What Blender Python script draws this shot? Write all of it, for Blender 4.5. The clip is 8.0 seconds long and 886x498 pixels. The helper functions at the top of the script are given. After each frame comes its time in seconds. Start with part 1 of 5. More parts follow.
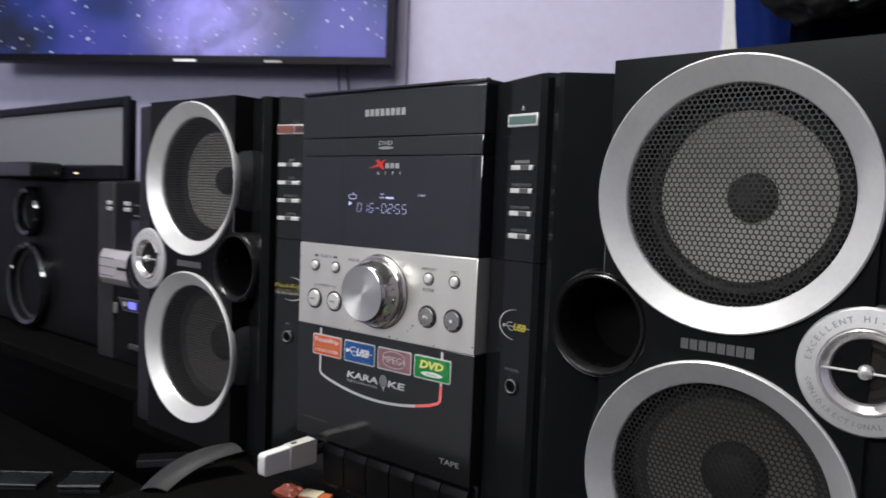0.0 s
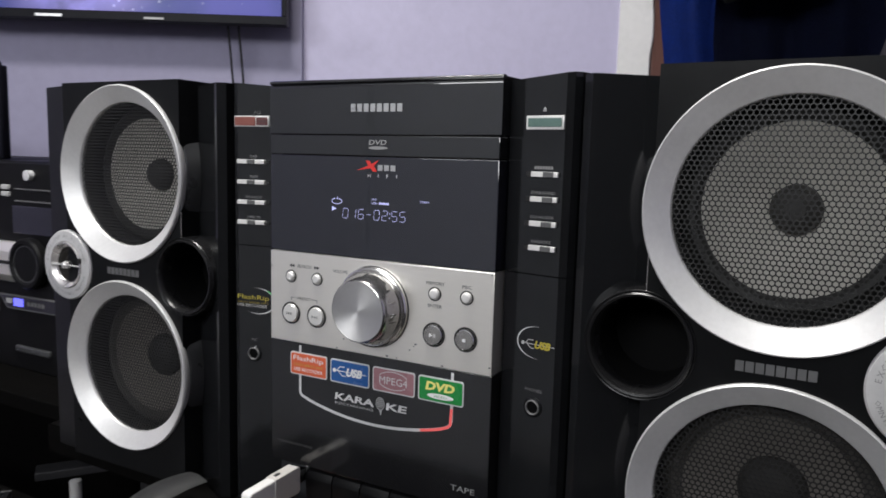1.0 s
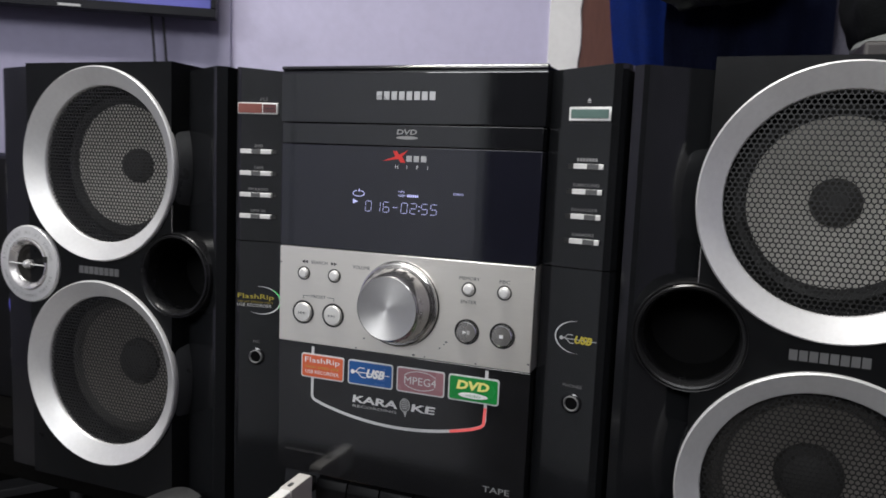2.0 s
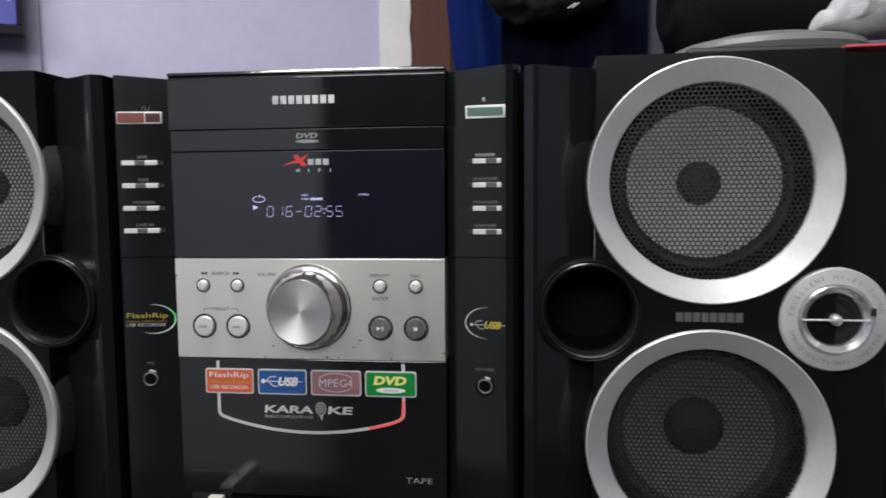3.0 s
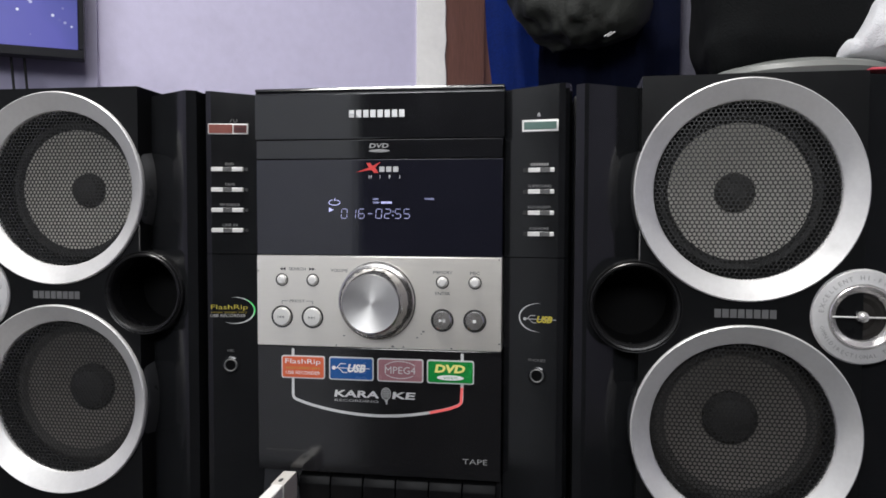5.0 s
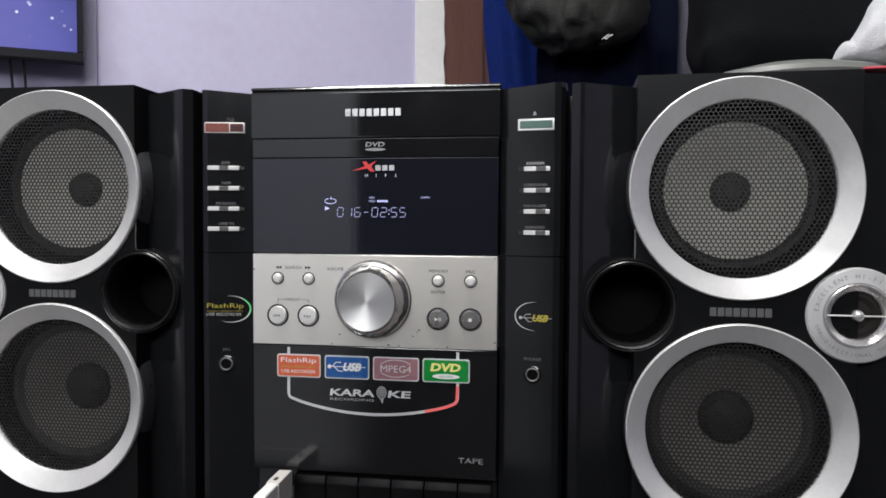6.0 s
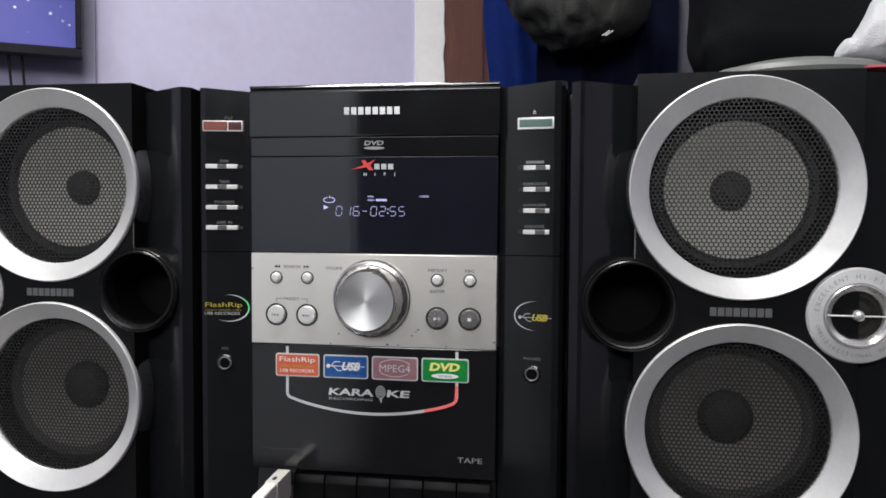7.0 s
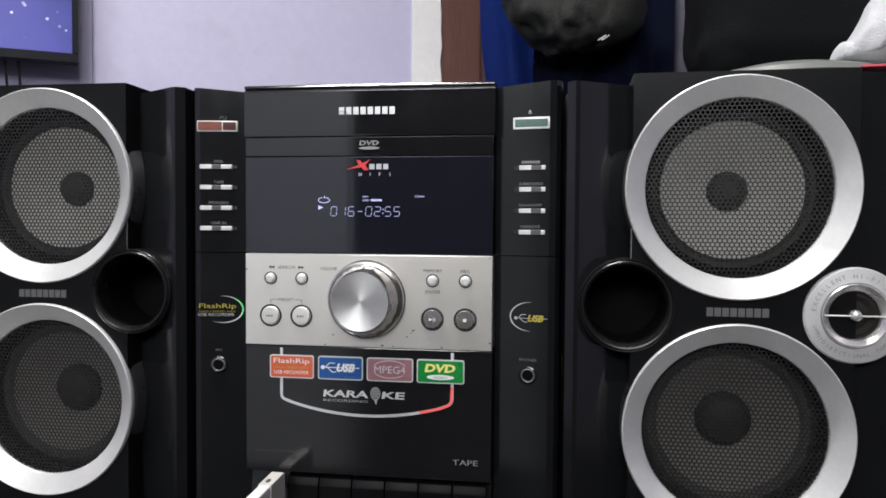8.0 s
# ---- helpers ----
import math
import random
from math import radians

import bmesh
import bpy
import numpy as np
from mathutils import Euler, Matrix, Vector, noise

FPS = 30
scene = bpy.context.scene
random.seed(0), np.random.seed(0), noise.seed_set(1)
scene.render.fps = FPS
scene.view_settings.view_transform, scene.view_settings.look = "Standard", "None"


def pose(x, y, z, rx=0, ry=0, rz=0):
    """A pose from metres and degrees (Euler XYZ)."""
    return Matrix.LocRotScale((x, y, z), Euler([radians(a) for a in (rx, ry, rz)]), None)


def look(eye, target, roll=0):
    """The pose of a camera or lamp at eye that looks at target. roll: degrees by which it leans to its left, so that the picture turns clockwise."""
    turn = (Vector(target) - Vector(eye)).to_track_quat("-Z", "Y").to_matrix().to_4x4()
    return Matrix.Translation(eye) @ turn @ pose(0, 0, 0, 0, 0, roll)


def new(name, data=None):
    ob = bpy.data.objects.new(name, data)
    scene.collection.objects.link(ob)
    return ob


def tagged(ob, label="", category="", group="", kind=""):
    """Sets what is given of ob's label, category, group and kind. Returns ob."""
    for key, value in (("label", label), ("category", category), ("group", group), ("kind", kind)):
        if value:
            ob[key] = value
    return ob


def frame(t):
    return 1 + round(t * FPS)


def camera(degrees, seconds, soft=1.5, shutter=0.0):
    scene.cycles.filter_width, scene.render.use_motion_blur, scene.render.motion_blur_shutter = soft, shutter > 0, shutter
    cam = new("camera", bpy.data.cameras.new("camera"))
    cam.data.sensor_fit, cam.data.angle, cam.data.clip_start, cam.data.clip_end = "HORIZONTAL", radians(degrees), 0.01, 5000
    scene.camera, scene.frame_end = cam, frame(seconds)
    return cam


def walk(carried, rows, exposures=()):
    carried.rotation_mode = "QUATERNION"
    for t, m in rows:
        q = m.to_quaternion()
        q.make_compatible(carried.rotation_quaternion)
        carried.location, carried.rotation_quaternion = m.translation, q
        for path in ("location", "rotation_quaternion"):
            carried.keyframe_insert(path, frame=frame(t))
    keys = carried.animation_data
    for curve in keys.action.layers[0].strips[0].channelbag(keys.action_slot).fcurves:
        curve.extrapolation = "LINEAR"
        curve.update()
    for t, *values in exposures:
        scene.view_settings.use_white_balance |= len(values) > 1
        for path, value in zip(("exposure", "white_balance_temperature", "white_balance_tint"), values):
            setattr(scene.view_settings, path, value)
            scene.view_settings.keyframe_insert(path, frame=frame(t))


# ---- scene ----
cam = camera(62.5, 8.0, soft=1.68, shutter=0.5)
EXPOSURES = [(0.0, 0.0), (0.5, -0.34), (1.0, -0.12), (2.5, -0.20), (4.0, -0.05), (7.0, 0.0), (8.0, 0.10)]
PATH = [
    (0, (0.3760, -0.4023, 0.2493), (-0.5492, 0.7739, 0.1475), 2.18),
    (0.2, (0.3575, -0.4020, 0.2639), (-0.5063, 0.8159, 0.1197), 1.69),
    (0.5, (0.3275, -0.4112, 0.2721), (-0.4605, 0.8533, 0.0980), 2.43),
    (0.8, (0.2922, -0.4141, 0.2790), (-0.4570, 0.8744, 0.1102), 2.32),
    (1, (0.2719, -0.4126, 0.2803), (-0.4258, 0.9022, 0.0948), 1.52),
    (1.2, (0.2605, -0.4193, 0.2778), (-0.4071, 0.9149, 0.1220), 1.55),
    (2.3, (0.1603, -0.4416, 0.2623), (-0.2490, 0.9926, 0.1023), 2.24),
    (2.5, (0.1476, -0.4503, 0.2566), (-0.1789, 1.0074, 0.1200), 1.78),
    (2.8, (0.1441, -0.4570, 0.2523), (-0.0843, 1.0208, 0.1347), 0.48),
    (3, (0.1431, -0.4602, 0.2542), (-0.0305, 1.0247, 0.1321), -0.52),
    (3.2, (0.1365, -0.4694, 0.2518), (-0.0053, 1.0197, 0.1404), -0.74),
    (3.4, (0.1295, -0.4796, 0.2498), (-0.0052, 1.0108, 0.1471), -0.63),
    (3.5, (0.1251, -0.4863, 0.2485), (-0.0257, 1.0030, 0.1521), -0.44),
    (3.7, (0.1213, -0.4989, 0.2400), (-0.0751, 0.9865, 0.1698), 0.16),
    (4, (0.1218, -0.5086, 0.2365), (-0.0984, 0.9739, 0.1766), 0.23),
    (4.5, (0.1228, -0.5125, 0.2401), (-0.0970, 0.9696, 0.1711), 0.21),
    (6, (0.1271, -0.5129, 0.2338), (-0.0916, 0.9700, 0.1792), 0.33),
    (6.5, (0.1263, -0.5117, 0.2356), (-0.0872, 0.9719, 0.1754), 0.33),
    (7, (0.1272, -0.5106, 0.2367), (-0.0910, 0.9721, 0.1719), 0.37),
    (7.5, (0.1285, -0.5122, 0.2318), (-0.0893, 0.9711, 0.1818), 0.37),
    (8, (0.1284, -0.5078, 0.2312), (-0.0850, 0.9762, 0.1828), 0.38),
]
walk(cam, [(t, look(eye, target, roll)) for t, eye, target, roll in PATH], EXPOSURES)

# camera, light and exposure -------------------------------------------------
world = bpy.data.worlds.new("room_world")
world.use_nodes = True
world.node_tree.nodes["Background"].inputs[0].default_value = (0.5, 0.52, 0.6, 1)
world.node_tree.nodes["Background"].inputs[1].default_value = 0.05
scene.world = world

# soft area light added behind the viewer, set in an unseen opening
WIN_X0, WIN_X1, WIN_Z0, WIN_Z1, WIN_Y = -1.05, 0.75, 1.10, 1.78, -2.80
win_data = bpy.data.lights.new("added_soft_light", "AREA")
win_data.shape, win_data.size, win_data.size_y = "RECTANGLE", WIN_X1 - WIN_X0, WIN_Z1 - WIN_Z0
win_data.energy = 64.0
win_data.color = (0.955, 0.97, 1.0)
win_light = new("added_soft_light", win_data)
win_light.matrix_world = look(((WIN_X0 + WIN_X1) / 2, WIN_Y + 0.02, (WIN_Z0 + WIN_Z1) / 2), ((WIN_X0 + WIN_X1) / 2, 0, 0.9))

LAMP = (-0.25, -0.22, 1.80)
lamp_data = bpy.data.lights.new("ceiling_lamp_light", "AREA")
lamp_data.shape, lamp_data.size, lamp_data.size_y = "RECTANGLE", 0.60, 0.10
lamp_data.energy = 36.0
lamp_data.color = (1.0, 0.98, 0.95)
lamp_light = new("ceiling_lamp_light", lamp_data)
lamp_light.matrix_world = look(LAMP, (LAMP[0], LAMP[1] - 0.02, 0))


# materials ------------------------------------------------------------------
def mat(name, color, rough=0.5, metal=0.0, vary=0.12, scale=40.0, bump=0.0, bump_scale=200.0,
        rough_vary=0.08, stretch=(1, 1, 1), coat=0.0, spec=0.5, dirt=0.0, sheen=0.0):
    """A procedural surface: colour varied at two scales, uneven gloss and fine relief."""
    m = bpy.data.materials.new(name)
    m.use_nodes = True
    nt = m.node_tree
    n, l = nt.nodes, nt.links
    b = n["Principled BSDF"]
    tc = n.new("ShaderNodeTexCoord")
    mp = n.new("ShaderNodeMapping")
    mp.inputs["Scale"].default_value = stretch
    l.new(tc.outputs["Object"], mp.inputs["Vector"])
    n1, n2 = n.new("ShaderNodeTexNoise"), n.new("ShaderNodeTexNoise")
    n1.inputs["Scale"].default_value, n1.inputs["Detail"].default_value = scale, 4
    n2.inputs["Scale"].default_value, n2.inputs["Detail"].default_value = scale * 9, 3
    l.new(mp.outputs[0], n1.inputs["Vector"])
    l.new(mp.outputs[0], n2.inputs["Vector"])
    add = n.new("ShaderNodeMath")
    add.operation = "ADD"
    l.new(n1.outputs["Fac"], add.inputs[0])
    l.new(n2.outputs["Fac"], add.inputs[1])
    rng = n.new("ShaderNodeMapRange")
    rng.inputs["From Min"].default_value, rng.inputs["From Max"].default_value = 0.6, 1.4
    rng.inputs["To Min"].default_value, rng.inputs["To Max"].default_value = 1 - vary, 1 + vary
    l.new(add.outputs[0], rng.inputs["Value"])
    mul = n.new("ShaderNodeVectorMath")
    mul.operation = "SCALE"
    mul.inputs[0].default_value = color[:3]
    l.new(rng.outputs[0], mul.inputs["Scale"])
    l.new(mul.outputs[0], b.inputs["Base Color"])
    rr = n.new("ShaderNodeMapRange")
    rr.inputs["From Min"].default_value, rr.inputs["From Max"].default_value = 0.3, 0.7
    rr.inputs["To Min"].default_value, rr.inputs["To Max"].default_value = max(0.01, rough - rough_vary), min(1, rough + rough_vary)
    l.new(n1.outputs["Fac"], rr.inputs["Value"])
    l.new(rr.outputs[0], b.inputs["Roughness"])
    b.inputs["Metallic"].default_value = metal
    b.inputs["Specular IOR Level"].default_value = spec
    b.inputs["Coat Weight"].default_value = coat
    b.inputs["Coat Roughness"].default_value = 0.05
    b.inputs["Sheen Weight"].default_value = sheen
    if bump:
        n3, bp = n.new("ShaderNodeTexNoise"), n.new("ShaderNodeBump")
        n3.inputs["Scale"].default_value, n3.inputs["Detail"].default_value = bump_scale, 3
        l.new(mp.outputs[0], n3.inputs["Vector"])
        bp.inputs["Strength"].default_value, bp.inputs["Distance"].default_value = bump, 0.002
        l.new(n3.outputs["Fac"], bp.inputs["Height"])
        l.new(bp.outputs[0], b.inputs["Normal"])
    if dirt:
        v = n.new("ShaderNodeTexNoise")
        v.inputs["Scale"].default_value, v.inputs["Detail"].default_value, v.inputs["Distortion"].default_value = 3.5, 8, 0.6
        l.new(tc.outputs["Object"], v.inputs["Vector"])
        dr = n.new("ShaderNodeMapRange")
        dr.inputs["From Min"].default_value, dr.inputs["From Max"].default_value = 0.56, 0.72
        dr.inputs["To Min"].default_value, dr.inputs["To Max"].default_value = 1.0, 1.0 - dirt
        l.new(v.outputs["Fac"], dr.inputs["Value"])
        m2 = n.new("ShaderNodeVectorMath")
        m2.operation = "SCALE"
        l.new(mul.outputs[0], m2.inputs[0])
        l.new(dr.outputs[0], m2.inputs["Scale"])
        l.new(m2.outputs[0], b.inputs["Base Color"])
    return m


def glow(name, color, strength):
    m = bpy.data.materials.new(name)
    m.use_nodes = True
    b = m.node_tree.nodes["Principled BSDF"]
    b.inputs["Base Color"].default_value = (*[c * 0.3 for c in color], 1)
    b.inputs["Emission Color"].default_value = (*color, 1)
    b.inputs["Emission Strength"].default_value = strength
    return m


GLOSS = mat("piano_black_plastic", (0.007, 0.0075, 0.009), 0.06, vary=0.2, rough_vary=0.02, spec=1.0)
PANEL = mat("satin_black_plastic", (0.0095, 0.010, 0.0110), 0.13, spec=0.45, rough_vary=0.02, bump=0.008, bump_scale=900)
WINDOW = mat("smoked_display_window", (0.009, 0.0095, 0.016), 0.05, vary=0.1, rough_vary=0.015, spec=0.95)
CABINET = mat("black_vinyl_cabinet", (0.018, 0.018, 0.018), 0.42, bump=0.12, bump_scale=700)
BAFFLE = mat("black_baffle_plastic", (0.0078, 0.0081, 0.0086), 0.30, spec=0.09, rough_vary=0.03, bump=0.04, bump_scale=900)
HOUSING = mat("dark_grey_ring_housing", (0.050, 0.051, 0.053), 0.34, bump=0.04)
SILVER = mat("silver_painted_ring", (0.62, 0.615, 0.61), 0.44, 0.42, vary=0.06, bump=0.08, bump_scale=1500)
PLATE = mat("brushed_aluminium_plate", (0.95, 0.915, 0.85), 0.32, 0.80, vary=0.02, scale=60, stretch=(1, 1, 6), bump=0.012, bump_scale=500, rough_vary=0.015)
CHROME = mat("chrome", (0.78, 0.78, 0.78), 0.12, 1.0, vary=0.03)
RINGCHROME = mat("satin_chrome", (0.72, 0.70, 0.69), 0.26, 0.75, vary=0.03)
BRUSHED = mat("turned_knob_face", (0.66, 0.655, 0.65), 0.42, 0.88, vary=0.03)
COLLAR = mat("smoky_polished_collar", (0.66, 0.65, 0.635), 0.17, 0.95, vary=0.03)
KNOBSIDE = mat("dark_polished_metal", (0.50, 0.49, 0.475), 0.18, 0.95, vary=0.08)
# Bright and dull reflections of one metal, put into the colour
REFLECT_BRIGHT = mat("silver_bright_reflection", (0.80, 0.79, 0.76), 0.33, 0.45, vary=0.04)
REFLECT_GREY = mat("grey_metal_reflection", (0.36, 0.35, 0.335), 0.25, 0.75, vary=0.08)
DECK = mat("satin_cassette_door", (0.010, 0.010, 0.011), 0.13, vary=0.2, rough_vary=0.02, spec=0.8)
KEYM = mat("matt_black_key", (0.006, 0.006, 0.0065), 0.48, spec=0.15, vary=0.15, rough_vary=0.06)
BUTTON = mat("satin_silver_button", (0.72, 0.71, 0.69), 0.35, 0.2, vary=0.04)
DIAPHRAGM = mat("dark_silk_dome", (0.020, 0.018, 0.016), 0.75, spec=0.2, vary=0.2)
PORTM = mat("satin_black_port", (0.009, 0.009, 0.0095), 0.26, spec=0.25, vary=0.1, rough_vary=0.03)
BALL = mat("satin_chrome_ball", (0.80, 0.79, 0.77), 0.28, 0.7, vary=0.03)
DARK = mat("black_rubber", (0.006, 0.006, 0.006), 0.6)
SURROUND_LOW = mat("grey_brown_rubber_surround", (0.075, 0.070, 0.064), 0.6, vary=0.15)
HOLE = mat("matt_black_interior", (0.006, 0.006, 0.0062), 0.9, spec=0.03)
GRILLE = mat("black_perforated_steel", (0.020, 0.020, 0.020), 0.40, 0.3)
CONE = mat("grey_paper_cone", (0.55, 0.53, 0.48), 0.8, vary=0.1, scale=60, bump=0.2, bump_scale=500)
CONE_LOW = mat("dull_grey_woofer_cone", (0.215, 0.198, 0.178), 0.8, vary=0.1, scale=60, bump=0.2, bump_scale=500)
SURROUND = mat("rubber_surround", (0.016, 0.016, 0.015), 0.6)
CAPM = mat("black_dust_cap", (0.035, 0.034, 0.032), 0.7)
PRINT = mat("grey_print", (0.42, 0.42, 0.42), 0.5, vary=0.05)
FAINT = mat("worn_grey_print", (0.06, 0.06, 0.06), 0.5, vary=0.2)
NAMEPLATE = mat("brushed_name_letters", (0.50, 0.50, 0.50), 0.32, 0.6, vary=0.05)
PRINT_MID = mat("dull_grey_print", (0.26, 0.26, 0.26), 0.5, vary=0.05)
LEGEND = mat("grey_button_legend", (0.19, 0.19, 0.19), 0.5, vary=0.05)
INLAY = mat("grey_button_inlay", (0.10, 0.10, 0.10), 0.25, vary=0.1)
PRINT_DIM = mat("faded_grey_print", (0.13, 0.13, 0.13), 0.5, vary=0.05)
PRINT_SILVER = mat("silver_print", (0.72, 0.72, 0.72), 0.35, 0.3, vary=0.05)
PRINT_DARK = mat("dark_grey_print", (0.12, 0.12, 0.12), 0.5, vary=0.05)
PRINT_RED = mat("red_print", (0.62, 0.03, 0.025), 0.4, vary=0.05)
PRINT_YELLOW = mat("yellow_print", (0.40, 0.33, 0.04), 0.4, vary=0.05)
ORANGE = mat("orange_sticker", (0.66, 0.13, 0.055), 0.25, vary=0.05, coat=0.3)
BLUE = mat("blue_sticker", (0.015, 0.09, 0.30), 0.25, vary=0.05, coat=0.3)
MAUVE = mat("mauve_sticker", (0.33, 0.16, 0.18), 0.25, vary=0.05, coat=0.3)
GREEN = mat("green_sticker", (0.01, 0.24, 0.045), 0.25, vary=0.05, coat=0.3)
WHITE_PRINT = mat("white_print", (0.80, 0.80, 0.80), 0.4, vary=0.03)
RED_BTN = mat("red_translucent_button", (0.22, 0.075, 0.06), 0.15, vary=0.1)
GREEN_BTN = mat("pale_green_translucent_button", (0.10, 0.165, 0.145), 0.12, vary=0.1)
DIGIT = glow("vacuum_display_digits", (0.58, 0.60, 1.0), 0.85)
LIT_YELLOW = glow("lit_yellow_letters", (0.80, 0.75, 0.22), 0.55)
LIT_RED = glow("lit_red_edge", (1.0, 0.16, 0.16), 0.55)
LIT_GREEN = glow("lit_green_edge", (0.10, 0.85, 0.22), 0.5)
USB_WHITE = mat("white_plastic", (0.72, 0.71, 0.69), 0.35, vary=0.05)
USB_GREY = mat("pale_grey_plastic", (0.52, 0.50, 0.47), 0.4, vary=0.06)
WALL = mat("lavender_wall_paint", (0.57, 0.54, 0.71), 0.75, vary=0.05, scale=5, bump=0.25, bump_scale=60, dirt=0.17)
# Same wall in shade: the darker tone is put into the colour
WALL_SHADE = mat("shaded_lavender_wall", (0.31, 0.295, 0.41), 0.75, vary=0.06, scale=5, bump=0.25, bump_scale=60, dirt=0.17)
WHITEWALL = mat("off_white_wall_paint", (0.82, 0.81, 0.80), 0.8, vary=0.05, scale=5, bump=0.2, bump_scale=60, dirt=0.12)
TRIMM = mat("white_gloss_paint", (0.90, 0.89, 0.86), 0.5, vary=0.05, scale=8, bump=0.2, bump_scale=40, dirt=0.04)
DOORM = mat("red_brown_stained_wood", (0.1326, 0.0585, 0.0429), 0.5, vary=0.25, scale=6, stretch=(6, 6, 0.5), bump=0.1)
FLOORM = mat("pale_floor_tile", (0.35, 0.33, 0.31), 0.35, vary=0.1, scale=6)
CEILM = mat("white_ceiling_paint", (0.75, 0.75, 0.74), 0.85, vary=0.04, scale=5)
TABLEM = mat("dark_wood_table", (0.0024, 0.0022, 0.002), 0.8, spec=0.05, vary=0.3, scale=12, stretch=(0.4, 4, 4), bump=0.1)
TVM = mat("tv_black_bezel", (0.005, 0.005, 0.008), 0.40, spec=0.09, rough_vary=0.02, vary=0.05)
REFLECTOR_WHITE = mat("cool_white_reflector", (0.82, 0.87, 0.90), 0.45, vary=0.04, scale=6)
OLDBLACK = mat("dull_old_black_plastic", (0.0045, 0.0045, 0.005), 0.5, spec=0.14, rough_vary=0.03)
OLDGREY = mat("dull_dark_grey_plastic", (0.022, 0.022, 0.023), 0.5, spec=0.3)
NAVY = mat("royal_blue_cloth", (0.004, 0.020, 0.150), 0.85, spec=0.2, vary=0.25, scale=25, bump=0.5, bump_scale=400)
NAVY_DARK = mat("dark_navy_cloth", (0.0042, 0.0062, 0.022), 0.9, spec=0.15, vary=0.25, scale=25, bump=0.5, bump_scale=400)
CAPCLOTH = mat("black_olive_cap_cloth", (0.0110, 0.0122, 0.0105), 0.65, spec=0.25, vary=0.3, scale=30, bump=0.4, bump_scale=300)
BLACKCLOTH = mat("black_bag_cloth", (0.0042, 0.0048, 0.0052), 0.9, spec=0.1, vary=0.3, scale=25, bump=0.4, bump_scale=400)
WHITECLOTH = mat("white_towel", (0.54, 0.55, 0.57), 0.95, vary=0.06, scale=30, bump=0.7, bump_scale=600)
GREYPLASTIC = mat("grey_plastic_lid", (0.16, 0.168, 0.158), 0.45, vary=0.06)
REDPLASTIC = mat("pink_red_surface", (0.62, 0.07, 0.10), 0.45, vary=0.06)
WARDROBE = mat("dark_wardrobe_laminate", (0.018, 0.014, 0.012), 0.5, vary=0.2, scale=5)
MONSCREEN = mat("grey_unlit_screen", (0.17, 0.17, 0.18), 0.35, vary=0.04, scale=4)
GREYRIM = mat("dark_grey_plastic_rim", (0.030, 0.030, 0.032), 0.5, vary=0.1)


SMOKED = mat("smoked_plastic", (0.012, 0.013, 0.015), 0.32, vary=0.2)


